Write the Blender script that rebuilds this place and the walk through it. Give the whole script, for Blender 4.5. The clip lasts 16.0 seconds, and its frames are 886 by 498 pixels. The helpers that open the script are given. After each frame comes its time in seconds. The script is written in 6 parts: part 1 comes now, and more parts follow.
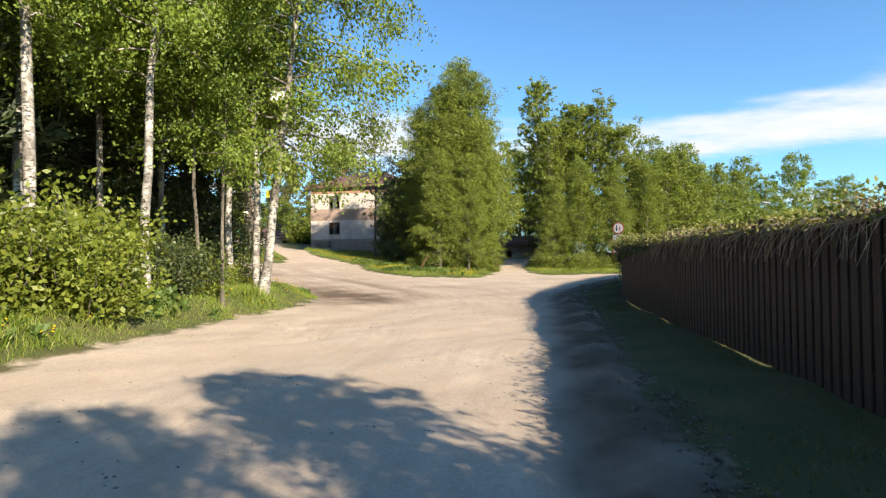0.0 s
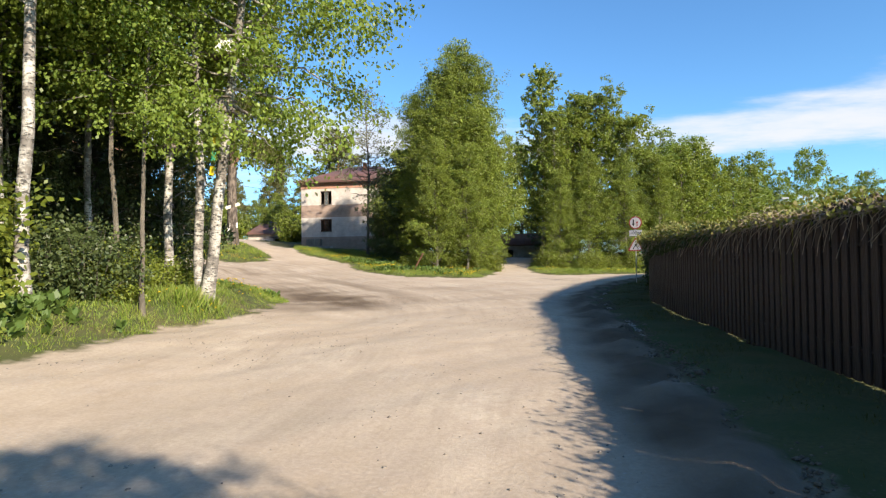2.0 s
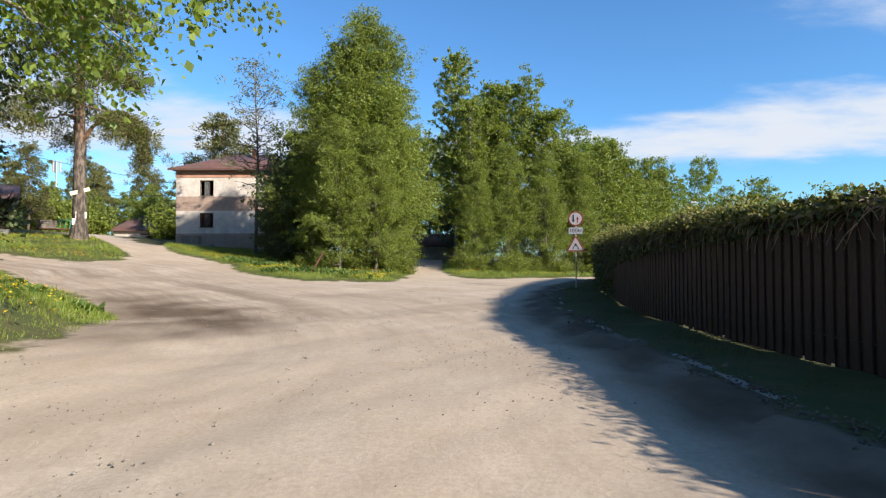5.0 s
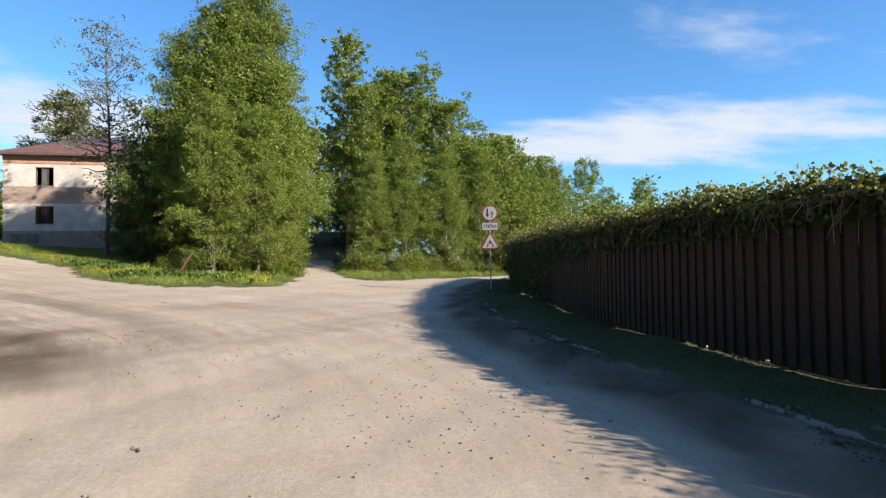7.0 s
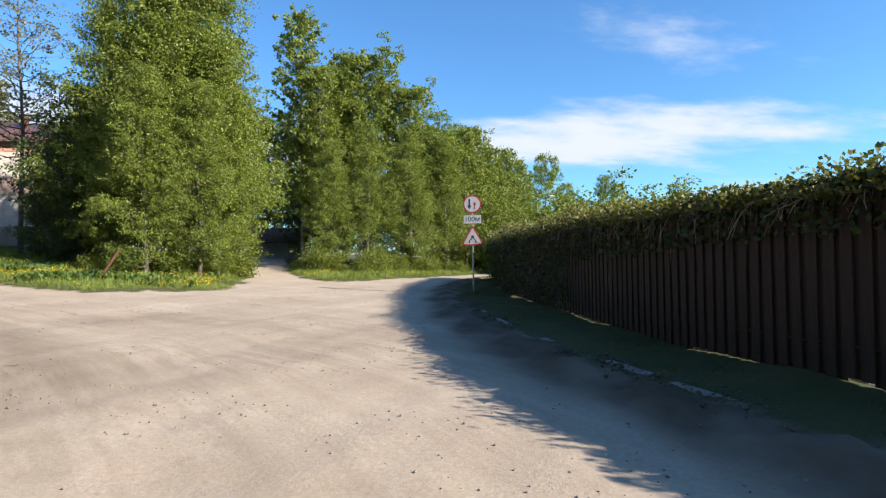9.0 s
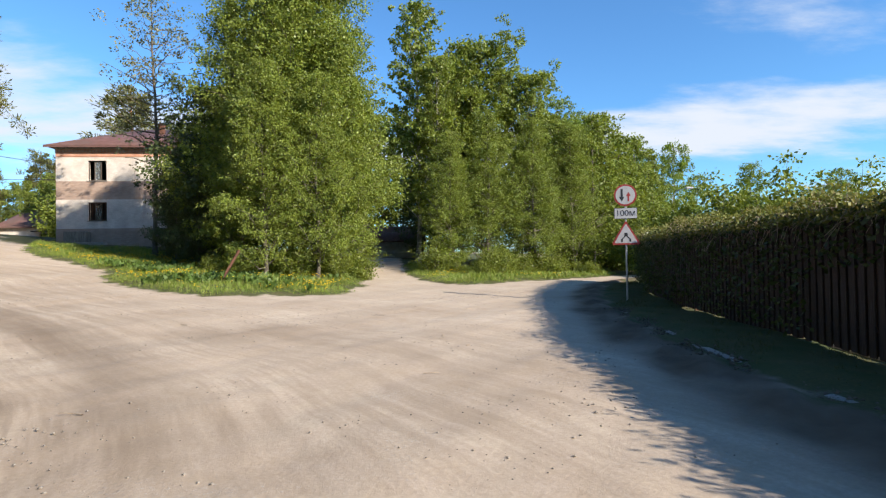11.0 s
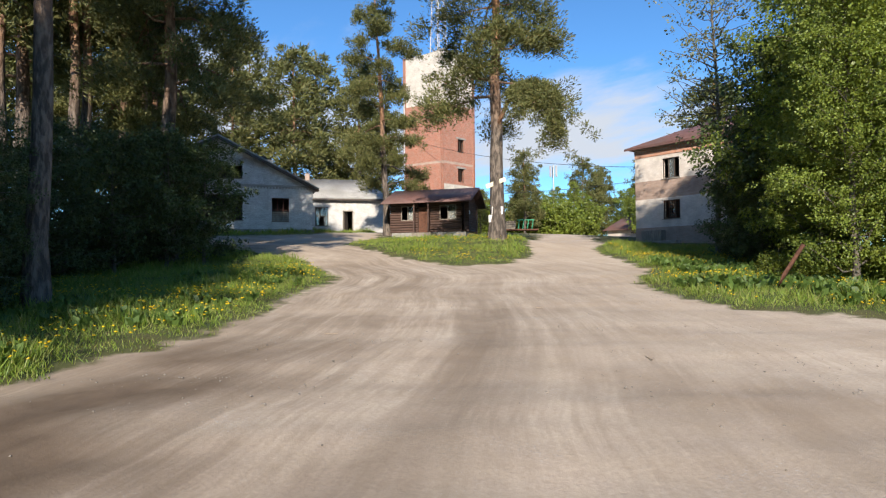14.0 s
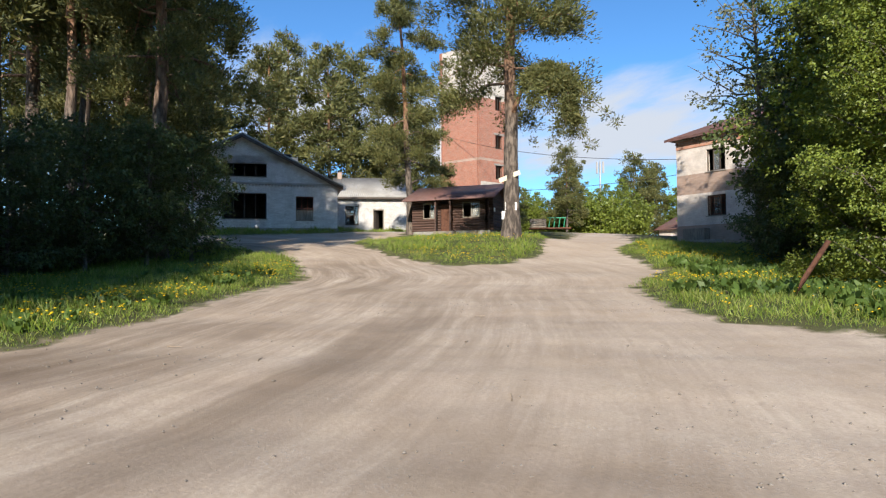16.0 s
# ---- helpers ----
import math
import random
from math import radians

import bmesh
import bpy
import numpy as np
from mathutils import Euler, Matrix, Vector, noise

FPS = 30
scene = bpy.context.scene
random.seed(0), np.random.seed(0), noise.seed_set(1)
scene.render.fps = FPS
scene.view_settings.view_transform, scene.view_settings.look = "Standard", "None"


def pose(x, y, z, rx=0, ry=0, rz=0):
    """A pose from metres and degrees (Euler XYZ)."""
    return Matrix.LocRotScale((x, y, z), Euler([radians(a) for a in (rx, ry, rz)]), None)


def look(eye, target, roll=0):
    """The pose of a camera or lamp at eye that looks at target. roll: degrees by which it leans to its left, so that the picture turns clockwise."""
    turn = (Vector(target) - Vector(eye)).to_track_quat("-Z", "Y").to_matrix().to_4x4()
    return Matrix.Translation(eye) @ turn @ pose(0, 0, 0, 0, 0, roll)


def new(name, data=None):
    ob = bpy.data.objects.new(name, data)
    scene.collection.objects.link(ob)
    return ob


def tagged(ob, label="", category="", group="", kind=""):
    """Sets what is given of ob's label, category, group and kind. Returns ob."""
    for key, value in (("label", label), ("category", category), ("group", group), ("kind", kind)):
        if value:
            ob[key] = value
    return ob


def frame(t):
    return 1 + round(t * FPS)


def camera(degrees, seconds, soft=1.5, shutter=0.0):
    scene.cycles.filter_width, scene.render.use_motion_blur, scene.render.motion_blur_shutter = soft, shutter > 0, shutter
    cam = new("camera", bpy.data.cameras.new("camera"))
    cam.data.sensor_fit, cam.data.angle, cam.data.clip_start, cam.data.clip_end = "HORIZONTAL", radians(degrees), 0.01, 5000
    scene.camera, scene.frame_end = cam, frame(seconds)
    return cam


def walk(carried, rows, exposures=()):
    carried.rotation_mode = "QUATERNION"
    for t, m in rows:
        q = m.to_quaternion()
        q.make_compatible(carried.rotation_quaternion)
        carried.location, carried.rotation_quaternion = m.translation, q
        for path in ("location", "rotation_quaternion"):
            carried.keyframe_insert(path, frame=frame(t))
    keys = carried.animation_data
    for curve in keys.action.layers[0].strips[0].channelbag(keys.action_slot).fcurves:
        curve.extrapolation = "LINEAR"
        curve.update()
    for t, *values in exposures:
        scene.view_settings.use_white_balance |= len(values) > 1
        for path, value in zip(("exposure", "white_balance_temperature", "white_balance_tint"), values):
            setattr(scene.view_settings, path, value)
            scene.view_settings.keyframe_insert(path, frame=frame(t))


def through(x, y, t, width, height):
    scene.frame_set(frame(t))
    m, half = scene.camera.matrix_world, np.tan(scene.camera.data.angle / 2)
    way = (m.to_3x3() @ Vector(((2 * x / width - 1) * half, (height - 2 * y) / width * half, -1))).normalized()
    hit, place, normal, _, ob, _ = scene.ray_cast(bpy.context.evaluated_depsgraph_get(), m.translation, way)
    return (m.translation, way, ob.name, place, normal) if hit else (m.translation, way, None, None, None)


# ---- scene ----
PATH = [
    (0, (1.402, -10.733, 1.686), (1.052, -8.764, 1.719), -0.8),
    (0.5, (1.321, -9.743, 1.611), (0.99, -7.771, 1.644), -0.7),
    (1, (1.201, -8.793, 1.597), (0.873, -6.82, 1.631), -0.7),
    (1.5, (1.113, -7.934, 1.55), (0.769, -5.965, 1.586), -0.8),
    (2, (0.923, -7.004, 1.562), (0.575, -5.034, 1.595), -0.7),
    (2.5, (0.695, -6.13, 1.559), (0.35, -4.16, 1.594), -0.7),
    (3, (0.43, -5.217, 1.543), (0.109, -3.243, 1.577), -0.7),
    (5.5, (-0.735, -0.359, 1.401), (-0.592, 1.635, 1.443), -0.3),
    (6, (-0.878, 0.544, 1.413), (-0.604, 2.525, 1.452), -0.5),
    (6.5, (-0.99, 1.363, 1.41), (-0.626, 3.329, 1.452), -0.5),
    (7, (-1.116, 2.245, 1.42), (-0.698, 4.201, 1.457), -0.7),
    (7.5, (-1.182, 3.071, 1.395), (-0.722, 5.017, 1.432), -0.7),
    (8, (-1.226, 3.981, 1.389), (-0.692, 5.908, 1.425), -0.7),
    (10.5, (-1.551, 7.822, 1.55), (-0.955, 9.731, 1.572), -1.0),
    (11, (-1.645, 8.645, 1.571), (-1.435, 10.634, 1.597), -1.0),
    (11.5, (-1.752, 9.432, 1.601), (-2.07, 11.407, 1.636), -0.9),
    (12, (-1.815, 10.419, 1.601), (-2.627, 12.247, 1.645), -0.7),
    (12.5, (-1.857, 11.325, 1.582), (-3.014, 12.955, 1.628), -0.5),
    (13, (-1.839, 12.3, 1.559), (-3.204, 13.761, 1.61), -0.5),
    (13.5, (-1.805, 13.288, 1.536), (-3.297, 14.618, 1.585), -0.6),
    (14, (-1.732, 14.258, 1.519), (-3.273, 15.533, 1.572), -0.6),
    (14.5, (-1.715, 15.225, 1.467), (-3.284, 16.465, 1.519), -0.5),
    (15, (-1.742, 16.169, 1.456), (-3.327, 17.388, 1.507), -0.5),
    (15.5, (-1.8, 17.038, 1.449), (-3.433, 18.192, 1.503), -0.4),
    (16, (-1.76, 17.902, 1.462), (-3.426, 19.008, 1.519), -0.3),
]
cam = camera(76.3, 16.0, soft=1.25)
walk(cam, [(t, look(eye, to, roll)) for t, eye, to, roll in PATH],
     [(0.0, 1.3, 7450, 10), (1.5, 1.22, 7250, 10), (3.0, 1.08, 6900, 10), (6.0, 1.0, 6750, 10), (8.0, 1.12, 6700, 10), (10.5, 1.18, 6750, 10), (11.2, 1.03, 6750, 10), (11.9, 0.78, 6750, 10), (12.3, 0.76, 6700, 10), (13.5, 0.84, 6650, 10), (16.0, 0.84, 6600, 10)])

# ---- daylight ----
SUN_EL, SUN_AZ = radians(27.0), radians(-40.0)      # azimuth of the sun's place, counted from +x
world = bpy.data.worlds.new("sky")
scene.world = world
world.use_nodes = True
wt = world.node_tree
wt.nodes.clear()
w_out = wt.nodes.new("ShaderNodeOutputWorld")
w_bg = wt.nodes.new("ShaderNodeBackground")
w_sky = wt.nodes.new("ShaderNodeTexSky")
w_sky.sky_type = "NISHITA"
w_sky.sun_disc = False
w_sky.sun_elevation = SUN_EL
w_sky.sun_rotation = radians(90) - SUN_AZ
w_sky.air_density, w_sky.dust_density, w_sky.ozone_density = 1.0, 0.3, 2.5
w_co = wt.nodes.new("ShaderNodeTexCoord")
w_sep = wt.nodes.new("ShaderNodeSeparateXYZ")
wt.links.new(w_co.outputs["Generated"], w_sep.inputs[0])


def wmath(op, a, b=0.0, c=None):
    n = wt.nodes.new("ShaderNodeMath")
    n.operation = op
    for i, v in enumerate((a, b) if c is None else (a, b, c)):
        if isinstance(v, (int, float)):
            n.inputs[i].default_value = v
        else:
            wt.links.new(v, n.inputs[i])
    return n.outputs[0]


# clouds lie on a flat layer: direction divided by its height
w_h = wmath("ADD", wmath("MAXIMUM", w_sep.outputs[2], 0.0), 0.12)
w_comb = wt.nodes.new("ShaderNodeCombineXYZ")
wt.links.new(wmath("DIVIDE", w_sep.outputs[0], w_h), w_comb.inputs[0])
wt.links.new(wmath("DIVIDE", w_sep.outputs[1], w_h), w_comb.inputs[1])
w_map = wt.nodes.new("ShaderNodeMapping")
w_map.inputs["Rotation"].default_value = (0, 0, radians(25))
w_map.inputs["Scale"].default_value = (0.55, 1.0, 1.0)
w_map.inputs["Location"].default_value = (3.3, 1.2, 0.0)
wt.links.new(w_comb.outputs[0], w_map.inputs[0])
w_noise = wt.nodes.new("ShaderNodeTexNoise")
w_noise.inputs["Scale"].default_value = 1.1
w_noise.inputs["Detail"].default_value = 8
w_noise.inputs["Roughness"].default_value = 0.60
wt.links.new(w_map.outputs[0], w_noise.inputs["Vector"])
w_low = wt.nodes.new("ShaderNodeMapRange")           # clouds gather low in the sky
w_low.inputs[1].default_value, w_low.inputs[2].default_value = 0.05, 0.5
w_low.inputs[3].default_value, w_low.inputs[4].default_value = 0.02, -0.12
wt.links.new(w_sep.outputs[2], w_low.inputs[0])
# a long bank of cloud above the tree line
w_left = wt.nodes.new("ShaderNodeMapRange")          # it lies broader and higher over the house and the tower
w_left.interpolation_type = "SMOOTHSTEP"
w_left.inputs[1].default_value, w_left.inputs[2].default_value = 0.1, -0.3
wt.links.new(w_sep.outputs[0], w_left.inputs[0])
w_axis = wmath("MULTIPLY_ADD", w_left.outputs[0], 0.045, 0.195)
w_bank = wt.nodes.new("ShaderNodeMapRange")
w_bank.interpolation_type = "SMOOTHSTEP"
w_bank.inputs[1].default_value, w_bank.inputs[2].default_value = 1.0, 0.15
w_bank.inputs[3].default_value, w_bank.inputs[4].default_value = 0.0, 0.135
wt.links.new(wmath("DIVIDE", wmath("ABSOLUTE", wmath("SUBTRACT", w_sep.outputs[2], w_axis)), wmath("MULTIPLY_ADD", w_left.outputs[0], 0.075, 0.06)), w_bank.inputs[0])
w_cov = wt.nodes.new("ShaderNodeMapRange")
w_cov.interpolation_type = "SMOOTHSTEP"
w_cov.inputs[1].default_value, w_cov.inputs[2].default_value = 0.50, 0.74
wt.links.new(wmath("ADD", wmath("ADD", w_noise.outputs[0], w_low.outputs[0]), wmath("MULTIPLY", w_bank.outputs[0], wmath("MULTIPLY_ADD", w_left.outputs[0], 0.35, 1.0))), w_cov.inputs[0])
w_mix = wt.nodes.new("ShaderNodeMixRGB")
w_mix.inputs[2].default_value = (4.3, 4.75, 5.5, 1)
w_hue = wt.nodes.new("ShaderNodeMixRGB")
w_hue.blend_type = "MULTIPLY"
w_hue.inputs[0].default_value = 1.0
w_hue.inputs[2].default_value = (0.55, 0.95, 1.28, 1)
wt.links.new(w_sky.outputs[0], w_hue.inputs[1])
wt.links.new(w_cov.outputs[0], w_mix.inputs[0])
wt.links.new(w_hue.outputs[0], w_mix.inputs[1])
wt.links.new(w_mix.outputs[0], w_bg.inputs[0])
w_bg.inputs[1].default_value = 0.088
wt.links.new(w_bg.outputs[0], w_out.inputs[0])

sun = new("sun", bpy.data.lights.new("sun", "SUN"))
sun.data.energy, sun.data.angle, sun.data.color = 4.6, radians(0.55), (1.0, 0.92, 0.80)
sun.matrix_world = look((math.cos(SUN_EL) * math.cos(SUN_AZ) * 90, math.cos(SUN_EL) * math.sin(SUN_AZ) * 90, math.sin(SUN_EL) * 90), (0, 0, 0))


# ---- materials ----
def material(name):
    m = bpy.data.materials.new(name)
    m.use_nodes = True
    return m, m.node_tree, m.node_tree.nodes["Principled BSDF"]


def mixed(nt, fac, a, b, kind="MIX"):
    n = nt.nodes.new("ShaderNodeMixRGB")
    n.blend_type = kind
    for i, v in enumerate((fac, a, b)):
        if isinstance(v, (int, float)):
            n.inputs[i].default_value = v
        elif isinstance(v, tuple):
            n.inputs[i].default_value = (*v, 1)
        else:
            nt.links.new(v, n.inputs[i])
    return n.outputs[0]


def noisy(nt, scale, detail=4, lo=0.35, hi=0.65, rough=0.55, stretch=None, co="Object"):
    """A noise between 0 and 1 in the object's own metres."""
    tc = nt.nodes.new("ShaderNodeTexCoord")
    n = nt.nodes.new("ShaderNodeTexNoise")
    n.inputs["Scale"].default_value, n.inputs["Detail"].default_value, n.inputs["Roughness"].default_value = scale, detail, rough
    if stretch:
        mp = nt.nodes.new("ShaderNodeMapping")
        mp.inputs["Scale"].default_value = stretch
        nt.links.new(tc.outputs[co], mp.inputs[0])
        nt.links.new(mp.outputs[0], n.inputs["Vector"])
    else:
        nt.links.new(tc.outputs[co], n.inputs["Vector"])
    r = nt.nodes.new("ShaderNodeMapRange")
    r.inputs[1].default_value, r.inputs[2].default_value = lo, hi
    nt.links.new(n.outputs[0], r.inputs[0])
    return r.outputs[0]


def bumped(nt, bsdf, height, strength=0.4, dist=0.02):
    b = nt.nodes.new("ShaderNodeBump")
    b.inputs["Strength"].default_value, b.inputs["Distance"].default_value = strength, dist
    nt.links.new(height, b.inputs["Height"])
    nt.links.new(b.outputs[0], bsdf.inputs["Normal"])


def plain(name, a, b, scale=6.0, rough=0.8, metal=0.0, bump=0.3, dist=0.01, stretch=None, dirt=None):
    """Two tones in patches, finer grain on top, and slight relief."""
    m, nt, bs = material(name)
    n1 = noisy(nt, scale, 6, stretch=stretch)
    n2 = noisy(nt, scale * 7, 5, 0.3, 0.7, stretch=stretch)
    col = mixed(nt, n1, a, b)
    col = mixed(nt, mixed(nt, 0.25, (1, 1, 1), n2), (0, 0, 0), col)
    if dirt:
        col = mixed(nt, noisy(nt, scale * 0.25, 7, 0.5, 0.75, 0.65), col, dirt)
    nt.links.new(col, bs.inputs["Base Color"])
    bs.inputs["Roughness"].default_value, bs.inputs["Metallic"].default_value = rough, metal
    if bump:
        bumped(nt, bs, n2, bump, dist)
    return m


def leafy(name, cols, rough=0.45, through=0.35):
    """Leaves: each its own tone, some light let through."""
    m, nt, bs = material(name)
    g = nt.nodes.new("ShaderNodeNewGeometry")
    ramp = nt.nodes.new("ShaderNodeValToRGB")
    el = ramp.color_ramp.elements
    el[0].color, el[1].color = (*cols[0], 1), (*cols[-1], 1)
    for i, c in enumerate(cols[1:-1]):
        e = el.new((i + 1) / (len(cols) - 1))
        e.color = (*c, 1)
    nt.links.new(g.outputs["Random Per Island"], ramp.inputs[0])
    patch = noisy(nt, 0.45, 3, 0.35, 0.65)
    col = mixed(nt, mixed(nt, 0.3, (1, 1, 1), patch), (0, 0, 0), ramp.outputs[0])
    nt.links.new(col, bs.inputs["Base Color"])
    bs.inputs["Roughness"].default_value = rough
    bs.inputs["Specular IOR Level"].default_value = 0.35
    tr = nt.nodes.new("ShaderNodeBsdfTranslucent")
    nt.links.new(mixed(nt, 1.0, col, (1.25, 1.15, 0.5), "MULTIPLY"), tr.inputs[0])
    mx = nt.nodes.new("ShaderNodeMixShader")
    mx.inputs[0].default_value = through
    nt.links.new(bs.outputs[0], mx.inputs[1])
    nt.links.new(tr.outputs[0], mx.inputs[2])
    nt.links.new(mx.outputs[0], nt.nodes["Material Output"].inputs[0])
    return m


LEAF_BIRCH = leafy("birch_leaves", [(0.13, 0.19, 0.032), (0.20, 0.28, 0.048), (0.27, 0.35, 0.068)], through=0.42)
LEAF_ALDER = leafy("alder_leaves", [(0.13, 0.175, 0.03), (0.20, 0.255, 0.043), (0.27, 0.325, 0.058)])
LEAF_BUSH = leafy("bush_leaves", [(0.12, 0.16, 0.025), (0.20, 0.25, 0.04), (0.29, 0.33, 0.06)], through=0.4)
# Darkened leaf copy: stands in for shade on wood edge, willows and creeper.
LEAF_SHADE = leafy("shade_leaves", [(0.05, 0.075, 0.025), (0.08, 0.11, 0.035), (0.11, 0.14, 0.05)], through=0.25)
LEAF_GREY = leafy("pale_young_leaves", [(0.15, 0.16, 0.10), (0.20, 0.21, 0.13), (0.24, 0.26, 0.15)], through=0.3)
NEEDLE = leafy("pine_needles", [(0.08, 0.092, 0.032), (0.145, 0.155, 0.05), (0.22, 0.205, 0.075)], 0.6, 0.2)
SPRUCE = leafy("spruce_needles", [(0.025, 0.04, 0.015), (0.045, 0.065, 0.022), (0.06, 0.085, 0.03)], 0.6, 0.1)
GRASS = leafy("grass_blades", [(0.11, 0.18, 0.025), (0.18, 0.27, 0.035), (0.26, 0.33, 0.055), (0.33, 0.33, 0.12)], 0.5, 0.3)
# Darker, duller blades: the shade along the fence is put into their colour.
GRASS_SHADE = leafy("shade_grass", [(0.06, 0.07, 0.018), (0.10, 0.105, 0.028), (0.14, 0.125, 0.05)], 0.6, 0.2)
WEED = leafy("weed_leaves", [(0.08, 0.14, 0.03), (0.13, 0.20, 0.045)], 0.5, 0.3)
PETAL = leafy("dandelion_petals", [(0.80, 0.52, 0.01), (0.85, 0.62, 0.02)], 0.6, 0.2)
VINE_LEAF = leafy("creeper_leaves", [(0.12, 0.13, 0.03), (0.20, 0.22, 0.05), (0.28, 0.24, 0.09)], 0.6, 0.3)
VINE_TWIG = plain("dry_creeper_twigs", (0.28, 0.21, 0.145), (0.44, 0.35, 0.26), 20)
BARK_GREY = plain("grey_bark", (0.10, 0.085, 0.065), (0.20, 0.17, 0.13), 5, 0.9, bump=0.8, dist=0.03, stretch=(1, 1, 0.25))


def birch_bark():
    m, nt, bs = material("birch_bark")
    marks = noisy(nt, 5.5, 6, 0.53, 0.60, 0.65, stretch=(1.5, 1.5, 4.0))
    # Dark bark patches, spread wider to carry shade on the trunks too.
    patch = noisy(nt, 2.6, 7, 0.42, 0.55, 0.7)
    white = mixed(nt, noisy(nt, 9), (0.38, 0.35, 0.30), (0.54, 0.51, 0.46))
    col = mixed(nt, patch, white, (0.16, 0.14, 0.12))
    col = mixed(nt, marks, col, (0.05, 0.045, 0.04))
    nt.links.new(col, bs.inputs["Base Color"])
    bs.inputs["Roughness"].default_value = 0.75
    bumped(nt, bs, marks, 0.6, 0.01)
    return m


def pine_bark():
    """Grey plates low on the trunk, thin orange bark higher up."""
    m, nt, bs = material("pine_bark")
    tc = nt.nodes.new("ShaderNodeTexCoord")
    sep = nt.nodes.new("ShaderNodeSeparateXYZ")
    nt.links.new(tc.outputs["Object"], sep.inputs[0])
    up = nt.nodes.new("ShaderNodeMapRange")
    up.inputs[1].default_value, up.inputs[2].default_value = 6.5, 14.0
    nt.links.new(sep.outputs[2], up.inputs[0])
    plates = noisy(nt, 7, 6, 0.42, 0.6, stretch=(1, 1, 0.3))
    low = mixed(nt, plates, (0.055, 0.043, 0.035), (0.17, 0.135, 0.11))
    high = mixed(nt, plates, (0.22, 0.10, 0.045), (0.42, 0.21, 0.10))
    nt.links.new(mixed(nt, up.outputs[0], low, high), bs.inputs["Base Color"])
    bs.inputs["Roughness"].default_value = 0.9
    bumped(nt, bs, plates, 0.9, 0.04)
    return m


BARK_BIRCH, BARK_PINE = birch_bark(), pine_bark()


def earth():
    """Trodden sandy track, with a mask for where soil under grass begins."""
    m, nt, bs = material("sandy_earth")
    at = nt.nodes.new("ShaderNodeAttribute")
    at.attribute_name = "track"
    wet = nt.nodes.new("ShaderNodeAttribute")
    wet.attribute_name = "damp"
    broad = noisy(nt, 0.35, 6, 0.35, 0.65)
    mid = noisy(nt, 2.2, 7, 0.35, 0.7)
    fine = noisy(nt, 24, 8, 0.3, 0.7, 0.65)
    grit = noisy(nt, 70, 4, 0.60, 0.72)
    pebble = noisy(nt, 38, 3, 0.57, 0.66)
    scuff = noisy(nt, 6.5, 6, 0.50, 0.70, 0.7)
    sand = mixed(nt, broad, (0.43, 0.337, 0.25), (0.57, 0.478, 0.38))
    sand = mixed(nt, mid, sand, (0.48, 0.39, 0.31))
    sand = mixed(nt, mixed(nt, 0.28, (1, 1, 1), fine), (0.10, 0.07, 0.05), sand)
    gravel = noisy(nt, 0.8, 6, 0.58, 0.68)
    sand = mixed(nt, mixed(nt, 1.0, gravel, grit, "MULTIPLY"), sand, (0.50, 0.47, 0.43))
    sand = mixed(nt, mixed(nt, 1.0, scuff, (0.45, 0.45, 0.45), "MULTIPLY"), sand, (0.34, 0.265, 0.20))
    stony = mixed(nt, 1.0, pebble, noisy(nt, 0.9, 5, 0.50, 0.66), "MULTIPLY")
    sand = mixed(nt, mixed(nt, 1.0, stony, (0.7, 0.7, 0.7), "MULTIPLY"), sand, mixed(nt, fine, (0.22, 0.20, 0.18), (0.55, 0.53, 0.50)))
    flow = nt.nodes.new("ShaderNodeAttribute")
    flow.attribute_name = "flow"
    for scale, amount, dark in ((0.8, 0.9, (0.20, 0.148, 0.104)), (2.6, 0.72, (0.235, 0.18, 0.13)), (8.0, 0.55, (0.25, 0.19, 0.14))):
        st = nt.nodes.new("ShaderNodeTexNoise")
        st.inputs["Scale"].default_value, st.inputs["Detail"].default_value, st.inputs["Roughness"].default_value = scale, 5, 0.6
        nt.links.new(flow.outputs["Vector"], st.inputs["Vector"])
        sr = nt.nodes.new("ShaderNodeMapRange")
        sr.inputs[1].default_value, sr.inputs[2].default_value, sr.inputs[4].default_value = 0.43, 0.60, amount
        nt.links.new(st.outputs[0], sr.inputs[0])
        fade = nt.nodes.new("ShaderNodeSeparateXYZ")
        nt.links.new(flow.outputs["Vector"], fade.inputs[0])
        sand = mixed(nt, mixed(nt, 1.0, mixed(nt, 1.0, sr.outputs[0], fade.outputs[2], "MULTIPLY"), noisy(nt, 0.16 + 0.04 * scale, 5, 0.38, 0.60), "MULTIPLY"), sand, dark)
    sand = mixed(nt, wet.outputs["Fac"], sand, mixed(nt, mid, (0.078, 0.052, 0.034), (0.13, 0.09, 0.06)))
    soil = mixed(nt, fine, (0.06, 0.055, 0.025), (0.12, 0.11, 0.045))
    soil = mixed(nt, noisy(nt, 1.1, 5), soil, (0.055, 0.07, 0.024))
    edge = nt.nodes.new("ShaderNodeMath")
    edge.operation = "MULTIPLY_ADD"
    nt.links.new(mid, edge.inputs[0])
    edge.inputs[1].default_value = 0.5
    nt.links.new(at.outputs["Fac"], edge.inputs[2])
    sharp = nt.nodes.new("ShaderNodeMapRange")
    sharp.inputs[1].default_value, sharp.inputs[2].default_value = 0.55, 0.95
    nt.links.new(edge.outputs[0], sharp.inputs[0])
    nt.links.new(mixed(nt, sharp.outputs[0], soil, sand), bs.inputs["Base Color"])
    bs.inputs["Roughness"].default_value = 0.95
    bs.inputs["Specular IOR Level"].default_value = 0.2
